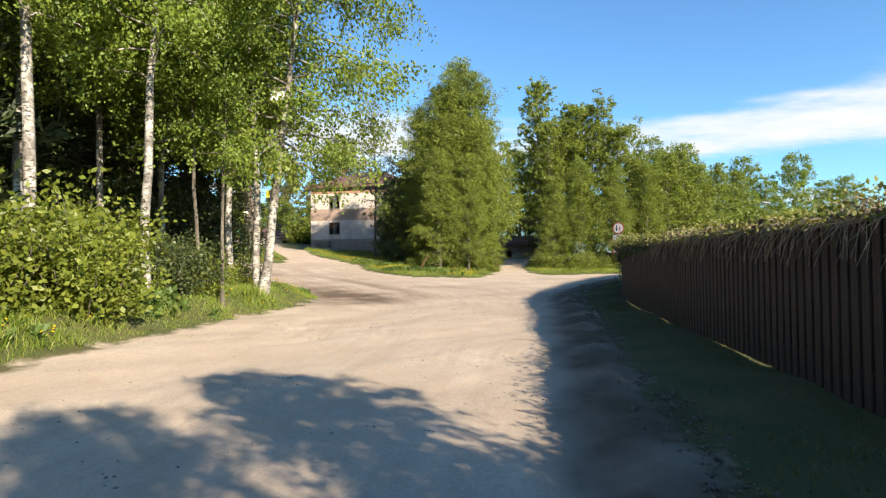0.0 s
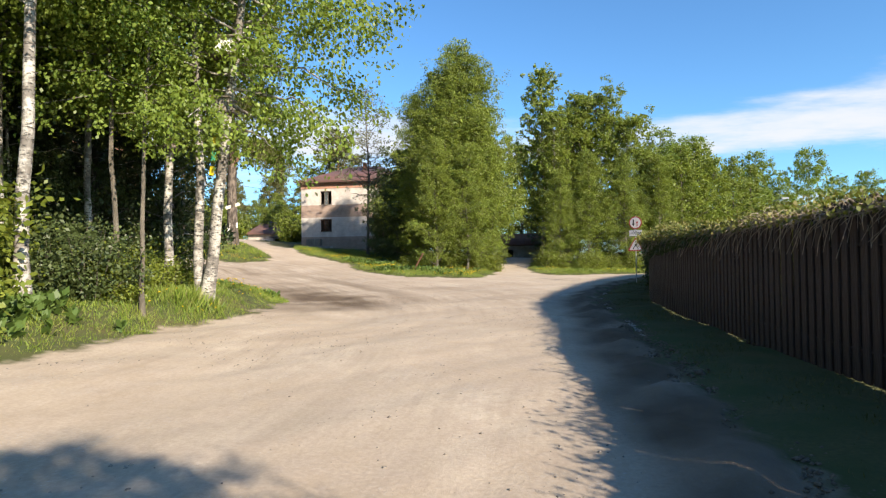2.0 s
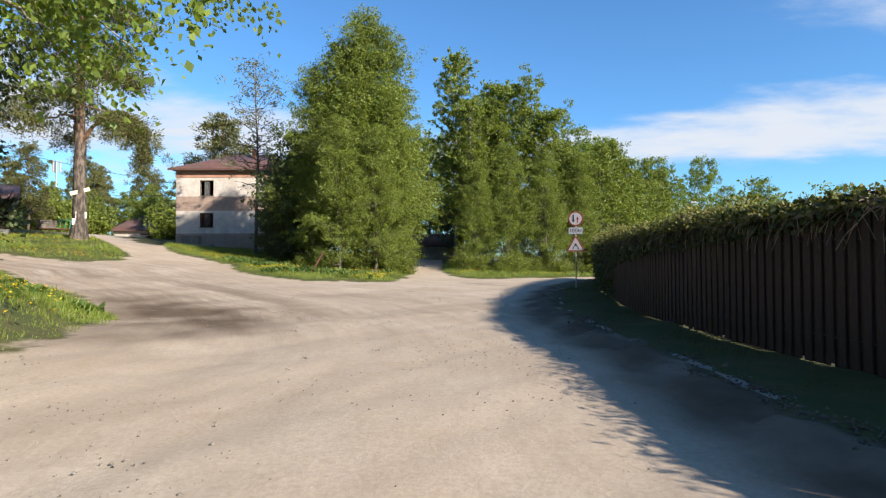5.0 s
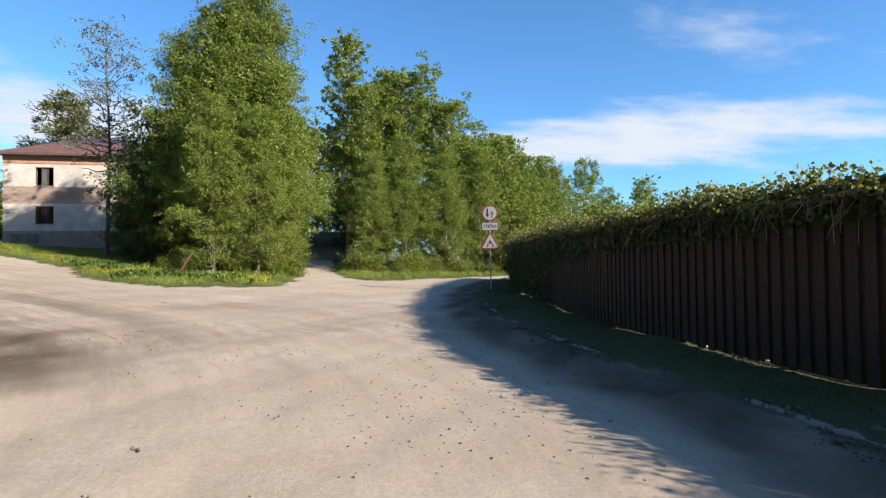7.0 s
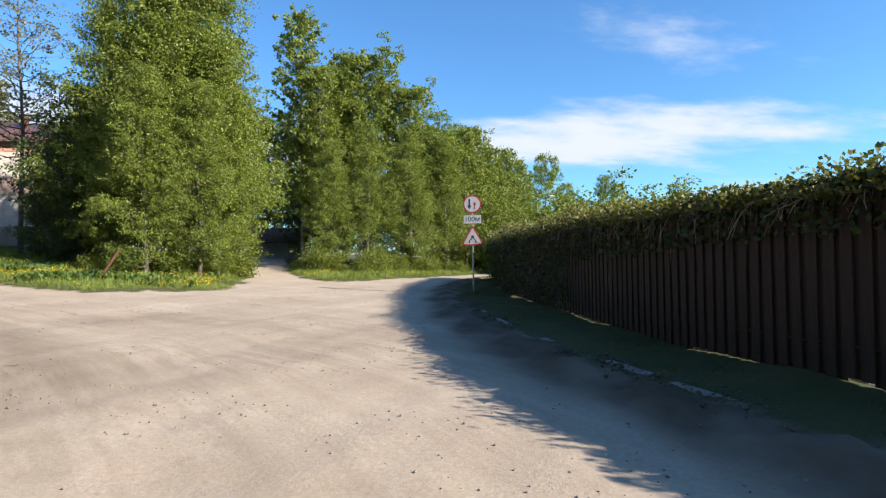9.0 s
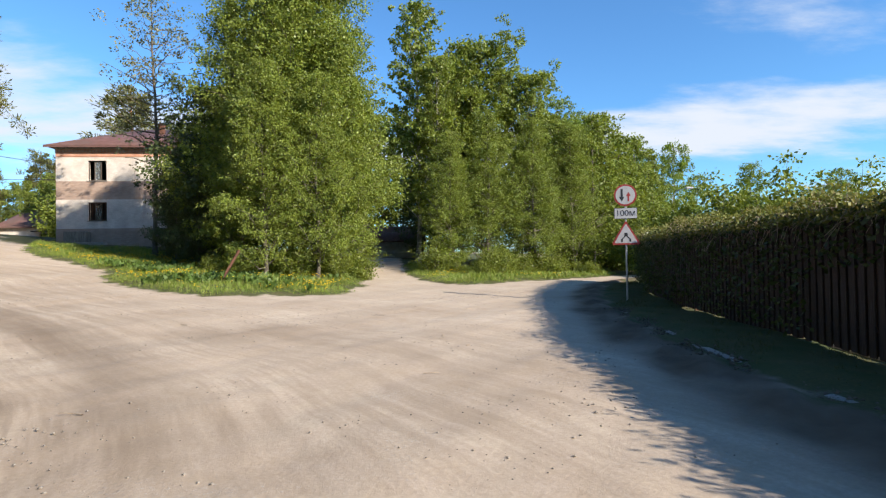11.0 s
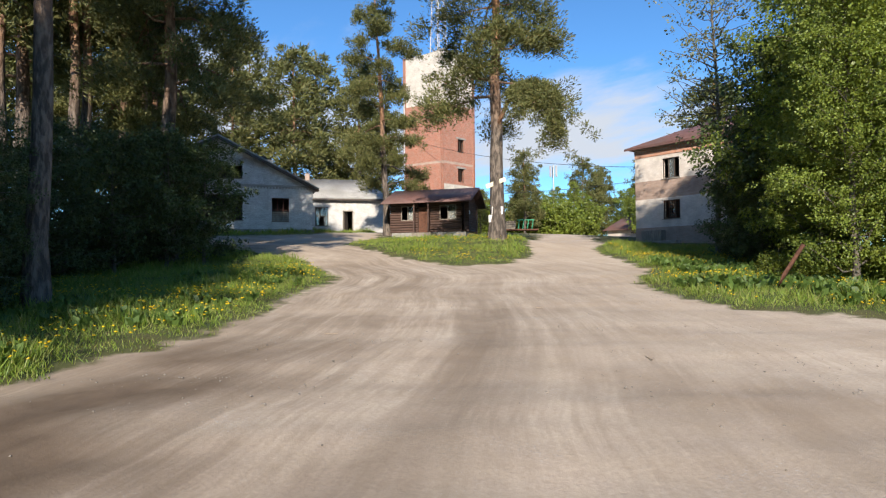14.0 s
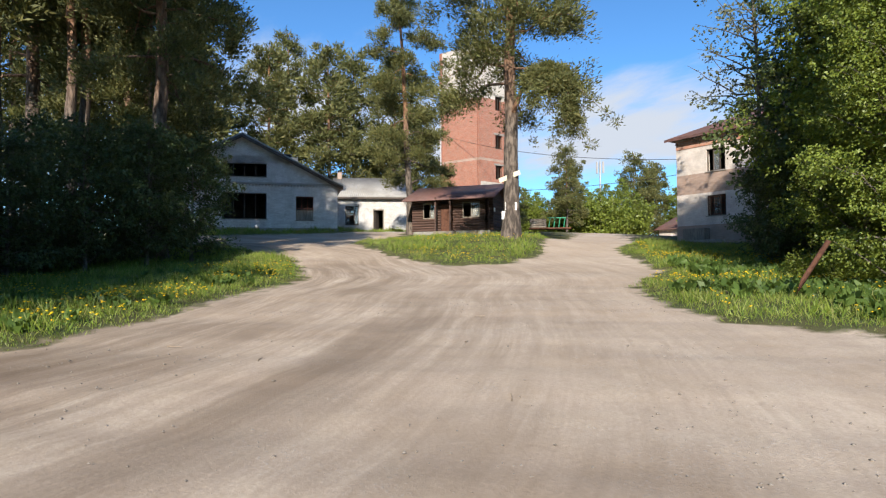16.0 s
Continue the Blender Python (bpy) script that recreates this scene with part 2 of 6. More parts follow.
    h = mixed(nt, 0.5, fine, mid)
    h = mixed(nt, 0.35, h, grit, "ADD")
    h = mixed(nt, 0.5, h, stony, "ADD")
    bumped(nt, bs, h, 0.38, 0.012)
    return m


EARTH = earth()


def bricks(name, a, b, mortar, w=0.26, h=0.077, smear=None, smear_lo=0.5):
    """Brickwork in the wall's own u (metres along) and z."""
    m, nt, bs = material(name)
    uv = nt.nodes.new("ShaderNodeUVMap")
    br = nt.nodes.new("ShaderNodeTexBrick")
    nt.links.new(uv.outputs[0], br.inputs["Vector"])
    br.inputs["Scale"].default_value = 1.0
    br.inputs["Brick Width"].default_value, br.inputs["Row Height"].default_value = w, h
    br.inputs["Mortar Size"].default_value = 0.008
    br.inputs["Color1"].default_value, br.inputs["Color2"].default_value = (*a, 1), (*b, 1)
    br.inputs["Mortar"].default_value = (*mortar, 1)
    col = br.outputs[0]
    col = mixed(nt, mixed(nt, 0.3, (1, 1, 1), noisy(nt, 1.3, 7)), (0.12, 0.09, 0.07), col)
    if smear:
        col = mixed(nt, noisy(nt, 0.7, 8, smear_lo, smear_lo + 0.25, 0.65), col, smear)
    nt.links.new(col, bs.inputs["Base Color"])
    bs.inputs["Roughness"].default_value = 0.9
    bumped(nt, bs, br.outputs[1], -0.5, 0.01)
    return m


BRICK_RED = bricks("red_brick", (0.31, 0.105, 0.065), (0.40, 0.16, 0.105), (0.35, 0.26, 0.21))
BRICK_CREAM = bricks("cream_brick", (0.60, 0.53, 0.47), (0.68, 0.62, 0.56), (0.52, 0.47, 0.43), smear=(0.48, 0.33, 0.25), smear_lo=0.56)
BRICK_PINK = bricks("weathered_pink_brick", (0.35, 0.235, 0.18), (0.44, 0.315, 0.25), (0.36, 0.30, 0.26), smear=(0.27, 0.20, 0.165))
BRICK_CORNICE = bricks("orange_cornice_brick", (0.50, 0.20, 0.12), (0.60, 0.30, 0.19), (0.45, 0.36, 0.30))
BRICK_WHITE = bricks("whitewashed_brick", (0.52, 0.50, 0.48), (0.66, 0.645, 0.63), (0.30, 0.285, 0.27), smear=(0.40, 0.38, 0.36), smear_lo=0.55)
TOWER_WHITE = bricks("pale_silicate_brick", (0.50, 0.46, 0.40), (0.58, 0.53, 0.47), (0.42, 0.38, 0.34), smear=(0.48, 0.40, 0.33), smear_lo=0.6)
ROOF_BROWN = plain("brown_painted_sheet", (0.13, 0.065, 0.055), (0.19, 0.10, 0.085), 1.5, 0.55, dirt=(0.10, 0.07, 0.06))
SLATE = plain("grey_fibre_cement", (0.27, 0.26, 0.25), (0.38, 0.37, 0.35), 1.2, 0.9, dirt=(0.17, 0.16, 0.14))
LOG = plain("dark_stained_log", (0.055, 0.028, 0.020), (0.105, 0.055, 0.040), 3, 0.7, stretch=(0.3, 0.3, 3), bump=0.6)
WOOD_GREY = plain("weathered_board", (0.18, 0.15, 0.12), (0.30, 0.26, 0.21), 6, 0.9, stretch=(1, 1, 0.2), bump=0.5)
WOOD_DARK = plain("dark_window_wood", (0.055, 0.040, 0.032), (0.11, 0.085, 0.070), 8, 0.8)
WOOD_RED = plain("faded_red_window_wood", (0.10, 0.038, 0.030), (0.17, 0.075, 0.058), 8, 0.8)
WOOD_FENCE = plain("brown_fence_board", (0.036, 0.019, 0.014), (0.066, 0.036, 0.026), 7, 0.75, stretch=(1, 1, 0.12), bump=0.6, dirt=(0.045, 0.032, 0.026))
CONCRETE = plain("old_concrete", (0.24, 0.22, 0.20), (0.36, 0.34, 0.31), 3, 0.95, bump=0.6, dirt=(0.20, 0.17, 0.14))
# Pale tone of the added strip that gives the light under the fence.
GAP_LIGHT = plain("gap_light_strip", (0.48, 0.46, 0.43), (0.60, 0.58, 0.55), 4, 0.95, bump=0.4, dirt=(0.40, 0.37, 0.33))
RUST = plain("rusty_steel", (0.10, 0.042, 0.026), (0.18, 0.08, 0.048), 9, 0.85, 0.3)
STEEL = plain("galvanised_steel", (0.45, 0.46, 0.47), (0.58, 0.59, 0.60), 9, 0.45, 0.6)
PAPER = plain("white_paper", (0.78, 0.77, 0.74), (0.84, 0.83, 0.81), 3, 0.9, bump=0)
BOARD_CREAM = plain("cream_board", (0.66, 0.60, 0.42), (0.76, 0.71, 0.56), 4, 0.8)
INK = plain("grey_print", (0.25, 0.24, 0.26), (0.35, 0.34, 0.36), 5, 0.9, bump=0)
SIGN_WHITE = plain("white_sign_film", (0.42, 0.41, 0.42), (0.50, 0.49, 0.50), 5, 0.5, bump=0)
SIGN_RED = plain("red_sign_film", (0.30, 0.03, 0.03), (0.36, 0.045, 0.04), 5, 0.5, bump=0)
SIGN_BLACK = plain("black_sign_film", (0.02, 0.02, 0.025), (0.03, 0.03, 0.035), 5, 0.5, bump=0)
YELLOW = plain("yellow_paint", (0.75, 0.55, 0.02), (0.85, 0.66, 0.04), 6, 0.6, bump=0)
GREEN_PAINT = plain("green_paint", (0.02, 0.25, 0.13), (0.04, 0.32, 0.17), 6, 0.5, bump=0)
# Near-black room walls: the darkness inside the openings is put into the colour.
BLACK_ROOM = plain("unlit_room_dark", (0.05, 0.05, 0.05), (0.09, 0.085, 0.08), 2, 0.95)
STONE = plain("grey_pebble", (0.18, 0.155, 0.13), (0.31, 0.275, 0.235), 12, 0.9)
CABLE = plain("black_cable", (0.02, 0.02, 0.02), (0.04, 0.04, 0.04), 6, 0.6, bump=0)


def pane_glass():
    m, nt, bs = material("dusty_window_glass")
    bs.inputs["Base Color"].default_value = (0.55, 0.60, 0.62, 1)
    bs.inputs["Transmission Weight"].default_value = 0.9
    bs.inputs["Roughness"].default_value = 0.08
    return m


GLASS = pane_glass()


# ---- shapes ----
def mesh_from(name, verts, faces, mat, smooth=False):
    """A mesh from arrays: verts (n, 3); faces (m, 3) or (m, 4)."""
    verts, faces = np.asarray(verts, np.float32), np.asarray(faces, np.int32)
    me = bpy.data.meshes.new(name)
    k = faces.shape[1]
    me.vertices.add(len(verts))
    me.vertices.foreach_set("co", verts.ravel())
    me.loops.add(faces.size)
    me.loops.foreach_set("vertex_index", faces.ravel())
    me.polygons.add(len(faces))
    me.polygons.foreach_set("loop_start", np.arange(0, faces.size, k, dtype=np.int32))
    me.polygons.foreach_set("loop_total", np.full(len(faces), k, np.int32))
    if smooth:
        me.polygons.foreach_set("use_smooth", np.ones(len(faces), bool))
    me.materials.append(mat)
    me.update(calc_edges=True)
    me.validate()
    return me


def part(name, bm, material_, parent=None, label=""):
    """Links a bmesh, or a mesh, as one object under a thing or a part."""
    if isinstance(bm, bmesh.types.BMesh):
        me = bpy.data.meshes.new(name)
        bm.to_mesh(me)
        bm.free()
        me.materials.append(material_)
    else:
        me = bm
    ob = new(name, me)
    if parent is not None:
        ob.parent = parent
    if label:
        ob["label"] = label
    return ob


def thing(name, label, category, m=None, group="", kind=""):
    ob = new(name)
    ob.empty_display_size = 0.2
    if m is not None:
        ob.matrix_world = m
    return tagged(ob, label, category, group, kind)


def box(bm, x0, y0, z0, x1, y1, z1, m=None, bevel=0.0):
    vs = [Vector((x, y, z)) for z in (z0, z1) for x, y in ((x0, y0), (x1, y0), (x1, y1), (x0, y1))]
    vs = [bm.verts.new(m @ v if m is not None else v) for v in vs]
    fs = [bm.faces.new([vs[i] for i in f]) for f in ((3, 2, 1, 0), (4, 5, 6, 7), (0, 1, 5, 4), (1, 2, 6, 5), (2, 3, 7, 6), (3, 0, 4, 7))]
    if bevel:
        es = list({e for f in fs for e in f.edges})
        bmesh.ops.bevel(bm, geom=es, offset=bevel, segments=1, affect="EDGES")
    return bm


def boxed(x0, y0, z0, x1, y1, z1, m=None, bevel=0.0):
    return box(bmesh.new(), x0, y0, z0, x1, y1, z1, m, bevel)


def tube(points, radii, sides=6, cap=True):
    """Arrays of verts and quads of a round, tapered tube along points."""
    pts, n = np.asarray(points, float), len(points)
    tan = np.gradient(pts, axis=0)
    tan /= np.linalg.norm(tan, axis=1, keepdims=True) + 1e-9
    up = np.where(np.abs(tan[:, 2:3]) > 0.9, np.array([[1.0, 0, 0]]), np.array([[0, 0, 1.0]]))
    a = np.cross(tan, up)
    a /= np.linalg.norm(a, axis=1, keepdims=True) + 1e-9
    b = np.cross(tan, a)
    th = np.linspace(0, 2 * np.pi, sides, endpoint=False)
    ring = a[:, None, :] * np.cos(th)[None, :, None] + b[:, None, :] * np.sin(th)[None, :, None]
    v = pts[:, None, :] + ring * np.asarray(radii, float)[:, None, None]
    i, j = np.meshgrid(np.arange(n - 1), np.arange(sides), indexing="ij")
    j2 = (j + 1) % sides
    f = np.stack([i * sides + j, i * sides + j2, (i + 1) * sides + j2, (i + 1) * sides + j], -1).reshape(-1, 4)
    return v.reshape(-1, 3), f


def merge(pieces):
    vs, fs, k = [], [], 0
    for v, f in pieces:
        vs.append(v)
        fs.append(f + k)
        k += len(v)
    return np.concatenate(vs), np.concatenate(fs)


def blades(rng, base, size, aspect=0.55, along=None, fold=0.25):
    """Leaves: one folded diamond each, of its own size, at the given places."""
    n = len(base)
    d = rng.normal(size=(n, 3)) if along is None else along + rng.normal(size=(n, 3)) * 0.45
    d /= np.linalg.norm(d, axis=1, keepdims=True) + 1e-9
    s = np.cross(d, rng.normal(size=(n, 3)))
    s /= np.linalg.norm(s, axis=1, keepdims=True) + 1e-9
    nn = np.cross(d, s)
    L = (size * rng.uniform(0.65, 1.35, n))[:, None]
    W = L * aspect * 0.5
    mid = base + d * L * 0.5
    v = np.stack([base, mid + s * W + nn * W * fold, base + d * L, mid - s * W + nn * W * fold], 1).reshape(-1, 3)
    return v, np.arange(4 * n).reshape(-1, 4)


# ---- the lie of the land ----
US = (-200, 14, 20, 27, 37, 43, 54, 62, 72, 90, 400)
ZS = (0, 0, 0.2, 0.6, 1.5, 2.3, 3.3, 4.5, 5.6, 6.0, 6.0)


VS = (-200, 13, 18, 23, 32.7, 36, 40, 48.4, 59, 68, 90, 400)
WS = (0, 0, 0.2, 0.63, 1.47, 2.03, 2.6, 3.05, 4.35, 4.95, 5.4, 5.4)


EDGE_Y = (-60, 0, 3.5, 6.2, 8.5, 12)
EDGE_X = (-6.2, -6.25, -6.75, -6.3, -7.0, -8.2)


def bank(x, y):
    """The road tilts up a little to the birches, which stand on a low earth bank."""
    def ease(q):
        q = np.clip(q, 0, 1)
        return q * q * (3 - 2 * q)
    edge = np.interp(y, EDGE_Y, EDGE_X)
    fade = ease((13.5 - y) / 4.5)
    return (0.2 * ease((x + 3.2) / (edge + 3.2)) + 0.5 * ease((edge - 0.1 - x) / 1.1)) * fade


def height(x, y):
    x, y = np.asarray(x, float), np.asarray(y, float)
    u = -0.77 * x + 0.64 * y
    v = -0.9 * x + 0.43 * y
    low = sum(np.interp(u + d, US, ZS) for d in (-3, -1, 1, 3)) / 4
    high = sum(np.interp(v + d, VS, WS) for d in (-3, -1, 1, 3)) / 4
    w = np.clip((u - 36) / 10, 0, 1)
    w = w * w * (3 - 2 * w)
    z = low * (1 - w) + high * w + 0.45 * np.exp(-((x + 27.5) ** 2 + (y - 39.5) ** 2) / 30)
    return z - np.clip(y - 60, 0, 40) * 0.045 - np.clip(x - 10, 0, 60) * 0.01 + bank(x, y)


def ground_z(x, y):
    return float(height(x, y))


# grassy areas between the tracks
GRASSY = {
    "left": [(-6.2, -60), (-6.2, -4), (-6.2, -2.4), (-6.3, -0.7), (-6.25, 0.6), (-6.6, 2.5), (-6.8, 3.6), (-6.5, 4.8), (-6.3, 6.2), (-6.9, 8.5), (-8.1, 11.6), (-8.8, 13), (-9.8, 13.9), (-10.8, 15.1), (-12.3, 17.2),
             (-15.1, 19.7), (-17.3, 21.4), (-20.5, 24.6), (-23.6, 25.6), (-27, 26.6), (-33, 25.6), (-46, 21), (-90, 15), (-200, 0), (-200, -60)],
    "middle": [(-32, 31.6), (-25.2, 30.6), (-21, 30.9), (-19.7, 33.2), (-21.3, 36.5), (-25.4, 40.7), (-28.5, 44.5), (-35, 53), (-62, 80), (-80, 70), (-57, 52), (-44, 42.5), (-38, 37.2)],
    "right": [(-3.2, 28.9), (-5, 28.3), (-7.3, 27.9), (-9.2, 28.8), (-12, 31.2), (-14, 35.2), (-17, 38), (-20, 40.4), (-21.3, 41.8), (-24, 47), (-26.5, 50.5), (-30, 54), (-40, 66),
              (-60, 200), (-2.8, 200), (-2.8, 60), (-2.9, 41), (-2.6, 33)],
    "bend": [(0.3, 36.2), (1.7, 34.6), (3.3, 35.2), (6.2, 38.2), (9.5, 40.3), (14, 44.6), (24, 54), (50, 75), (120, 200), (-0.2, 200), (-0.2, 60), (-0.3, 41)],
    "fence": [(2.75, -60), (2.65, -4), (2.75, 8), (2.7, 13), (3.2, 17.2), (4.5, 23), (6.4, 29), (9.2, 35.2), (14, 41), (25, 51), (60, 76), (130, 200), (260, 200), (260, -60)],
    "yard": [(-46.5, 26), (-46.2, 36.5), (-52, 40), (-51.5, 46), (-60, 54), (-80, 58), (-100, 30), (-100, 18)],
}


def off_edge(px, py, poly):
    """Signed distance to a polygon, positive inside."""
    px, py = np.asarray(px, float), np.asarray(py, float)
    best, inside = np.full(px.shape, 1e9), np.zeros(px.shape, bool)
    for (ax, ay), (bx, by) in zip(poly, poly[1:] + poly[:1]):
        dx, dy = bx - ax, by - ay
        t = np.clip(((px - ax) * dx + (py - ay) * dy) / (dx * dx + dy * dy), 0, 1)
        best = np.minimum(best, np.hypot(px - ax - t * dx, py - ay - t * dy))
        cross = (ay > py) != (by > py)
        inside ^= cross & (px < (bx - ax) * (py - ay) / (by - ay + 1e-12) + ax)
    return np.where(inside, best, -best)


def grassiness(x, y):
    return np.max([off_edge(x, y, p) for p in GRASSY.values()], axis=0)


def wave(x, y, s, seed=0.0):
    """Cheap smooth unevenness."""
    return (np.sin(x * s + seed) * np.cos(y * s * 1.13 + seed * 2) + 0.5 * np.sin(x * s * 2.3 - y * s * 1.7 + seed * 3) + 0.3 * np.cos(x * s * 4.1 + y * s * 3.7 + seed))


FENCE = [(4.8, -22), (4.72, -5), (4.45, 2), (4.2, 10), (4.7, 14.5), (5.75, 19.5), (6.8, 24.5), (8.6, 30), (11.5, 36)]
KERB = [(2.76, 4), (2.78, 8), (2.8, 13), (3.3, 17.2), (4.6, 23)]


def build_ground():
    def axis(lo, hi, step, far):
        core = np.arange(lo, hi + 1e-6, step)
        grow = np.cumsum(step * 1.35 ** np.arange(1, 26))
        grow = grow[grow < far]
        return np.concatenate([(lo - grow)[::-1], core, hi + grow])
    xs, ys = axis(-34, 14, 0.22, 1800), axis(-13, 48, 0.22, 1800)
    X, Y = np.meshgrid(xs, ys, indexing="ij")
    g = grassiness(X + 0.18 * wave(X, Y, 2.1, 0.4), Y + 0.18 * wave(X, Y, 2.3, 1.9))
    nearby = np.exp(-((np.hypot(X + 5, Y - 15)) / 90.0) ** 4)
    z = height(X, Y)
    z = z + nearby * (0.02 * wave(X, Y, 0.7, 0.3) + 0.010 * wave(X, Y, 2.9, 1.7))
    # grass stands a little higher than the track, with a low ragged bank
    z = z + nearby * np.clip(g / 0.5, 0, 1) * 0.07 * (1 + 0.3 * wave(X, Y, 1.3, 2.0))
    f = off_edge(X, Y, GRASSY["fence"])
    z = z + nearby * (np.exp(-((f + 0.35) / 0.36) ** 2) * (0.07 + 0.05 * wave(X, Y, 3.1, 0.9) + 0.03 * wave(X, Y, 6.3, 2.1)))
    # wheel ruts that swing into the left branch
    r = np.hypot(X + 22, Y - 8.5)
    for rad, deep in ((14.8, 0.03), (16.4, 0.03), (18.2, 0.02), (20.1, 0.02)):
        z = z - nearby * deep * np.exp(-((r - rad - 0.2 * wave(X, Y, 0.5, rad)) / 0.28) ** 2) * (g < 0)
    track = np.clip(0.5 - g / 0.7, 0, 1)
    side = -off_edge(X, Y, GRASSY["left"])
    damp = np.clip(np.exp(-((side - 1.8 + 0.5 * wave(X, Y, 0.7, 0.2)) / 1.8) ** 2) * (0.8 + 0.5 * wave(X, Y, 0.9, 2.2)), 0, 0.9) * np.exp(-((np.hypot(X + 7.6, Y - 13.2)) / 6.5) ** 4)
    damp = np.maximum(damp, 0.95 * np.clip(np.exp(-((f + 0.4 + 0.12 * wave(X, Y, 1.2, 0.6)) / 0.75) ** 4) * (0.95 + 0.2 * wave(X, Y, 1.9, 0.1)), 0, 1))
    damp = np.maximum(damp, 0.4 * np.clip(np.exp(-((r - 18.4 + 0.3 * wave(X, Y, 0.4, 4.0)) / 0.55) ** 2), 0, 1) * np.exp(-((np.hypot(X + 9, Y - 18)) / 9) ** 2))
    flow = np.stack([side * 1.5 + 0.12 * wave(X, Y, 0.5, 1.0), (Y * 0.8 - X * 0.6) * 0.10, 0.14 + 0.86 * np.exp(-(np.clip(side, 0, 60) / 9.0) ** 2) * np.clip((Y - 7) / 7, 0.12, 1)], -1).reshape(-1, 3).astype(np.float32)
    nx, ny = len(xs), len(ys)
    i, j = np.meshgrid(np.arange(nx - 1), np.arange(ny - 1), indexing="ij")
    quads = np.stack([i * ny + j, (i + 1) * ny + j, (i + 1) * ny + j + 1, i * ny + j + 1], -1).reshape(-1, 4)
    centre = g.ravel()[quads].mean(1)
    V = np.stack([X, Y, z], -1).reshape(-1, 3)
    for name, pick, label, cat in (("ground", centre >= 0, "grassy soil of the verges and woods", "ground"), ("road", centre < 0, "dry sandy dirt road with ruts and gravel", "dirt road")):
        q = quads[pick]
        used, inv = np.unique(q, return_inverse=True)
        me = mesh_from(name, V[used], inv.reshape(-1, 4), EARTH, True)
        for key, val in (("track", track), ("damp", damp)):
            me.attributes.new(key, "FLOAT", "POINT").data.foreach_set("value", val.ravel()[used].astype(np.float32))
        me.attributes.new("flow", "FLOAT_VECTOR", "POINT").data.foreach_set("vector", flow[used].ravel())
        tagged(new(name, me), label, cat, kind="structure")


build_ground()


# ---- buildings ----
def along(a, b):
    """A frame with x from a to b along a wall's foot, y into the building, origin at a."""
    a, b = Vector(a), Vector(b)
    return Matrix.Translation((a.x, a.y, 0)) @ Matrix.Rotation(math.atan2(b.y - a.y, b.x - a.x), 4, "Z")


def wall_piece(bm, uv, x0, z0, x1, z1, t, y=0.0):
    """One block of a wall, with metres along and up as its UVs."""
    old = set(bm.faces)
    box(bm, x0, y, z0, x1, y + t, z1)
    for f in bm.faces:
        if f not in old:
            f.normal_update()
            for lp in f.loops:
                c = lp.vert.co
                lp[uv].uv = (c.y + 0.11, c.z) if abs(f.normal.x) > 0.5 else (c.x, c.z if abs(f.normal.z) < 0.5 else c.y)


def wall_mesh(x1, z0, z1, t, holes=(), x0=0.0, y=0.0):
    """A wall from x0 to x1 with openings (xa, za, xb, zb) that go through it."""
    bm = bmesh.new()
    uv = bm.loops.layers.uv.new("UVMap")
    xs = sorted({x0, x1, *[min(max(h[i], x0), x1) for h in holes for i in (0, 2)]})
    for a, b in zip(xs, xs[1:]):
        cuts = sorted((max(h[1], z0), min(h[3], z1)) for h in holes if h[0] < (a + b) / 2 < h[2] and h[3] > z0 and h[1] < z1)
        z = z0
        for lo, hi in cuts:
            if lo > z:
                wall_piece(bm, uv, a, z, b, lo, t, y)
            z = hi
        if z < z1:
            wall_piece(bm, uv, a, z, b, z1, t, y)
    bmesh.ops.remove_doubles(bm, verts=bm.verts, dist=0.0005)
    return bm


def window_in(parent, m, xa, za, xb, zb, cols=3, rows=1, deep=0.12, frame_mat=None, missing=(), sill=True, glass=True):
    """A timber window: frame, mullions, panes and a sill."""
    frame_mat = frame_mat or WOOD_DARK
    win = new("window")
    win.parent = parent
    win.matrix_local = m @ Matrix.Translation((xa, deep, za))
    w, h, s = xb - xa, zb - za, 0.07
    bm = bmesh.new()
    for q in ((0, 0, w, s), (0, h - s, w, h), (0, s, s, h - s), (w - s, s, w, h - s)):
        box(bm, q[0], 0, q[1], q[2], 0.08, q[3])
    part("frame", bm, frame_mat, win)
    for i in range(1, cols):
        part("mullion", boxed(w * i / cols - 0.03, 0.005, s, w * i / cols + 0.03, 0.075, h - s), frame_mat, win)
    for i in range(1, rows):
        part("transom", boxed(s, 0.01, h * i / rows - 0.025, w - s, 0.07, h * i / rows + 0.025), frame_mat, win)
    if glass:
        for i in range(cols):
            for k in range(rows):
                if (i, k) not in missing:
                    p = part("pane", boxed(w * i / cols + 0.03, 0.035, h * k / rows + 0.03, w * (i + 1) / cols - 0.03, 0.041, h * (k + 1) / rows - 0.03), GLASS, win)
                    p.visible_shadow = False
    if sill:
        part("sill", boxed(-0.08, -deep - 0.07, -0.07, w + 0.08, 0.0, -0.005), CONCRETE, win)
    return win


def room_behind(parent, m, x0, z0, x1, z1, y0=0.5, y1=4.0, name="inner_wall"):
    """Rooms seen through the openings, their dimness put into near-black walls."""
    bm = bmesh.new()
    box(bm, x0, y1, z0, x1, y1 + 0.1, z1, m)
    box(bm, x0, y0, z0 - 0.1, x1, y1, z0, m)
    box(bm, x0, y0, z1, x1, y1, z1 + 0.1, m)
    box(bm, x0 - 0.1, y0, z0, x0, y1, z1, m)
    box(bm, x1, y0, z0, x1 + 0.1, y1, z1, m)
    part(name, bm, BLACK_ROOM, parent)


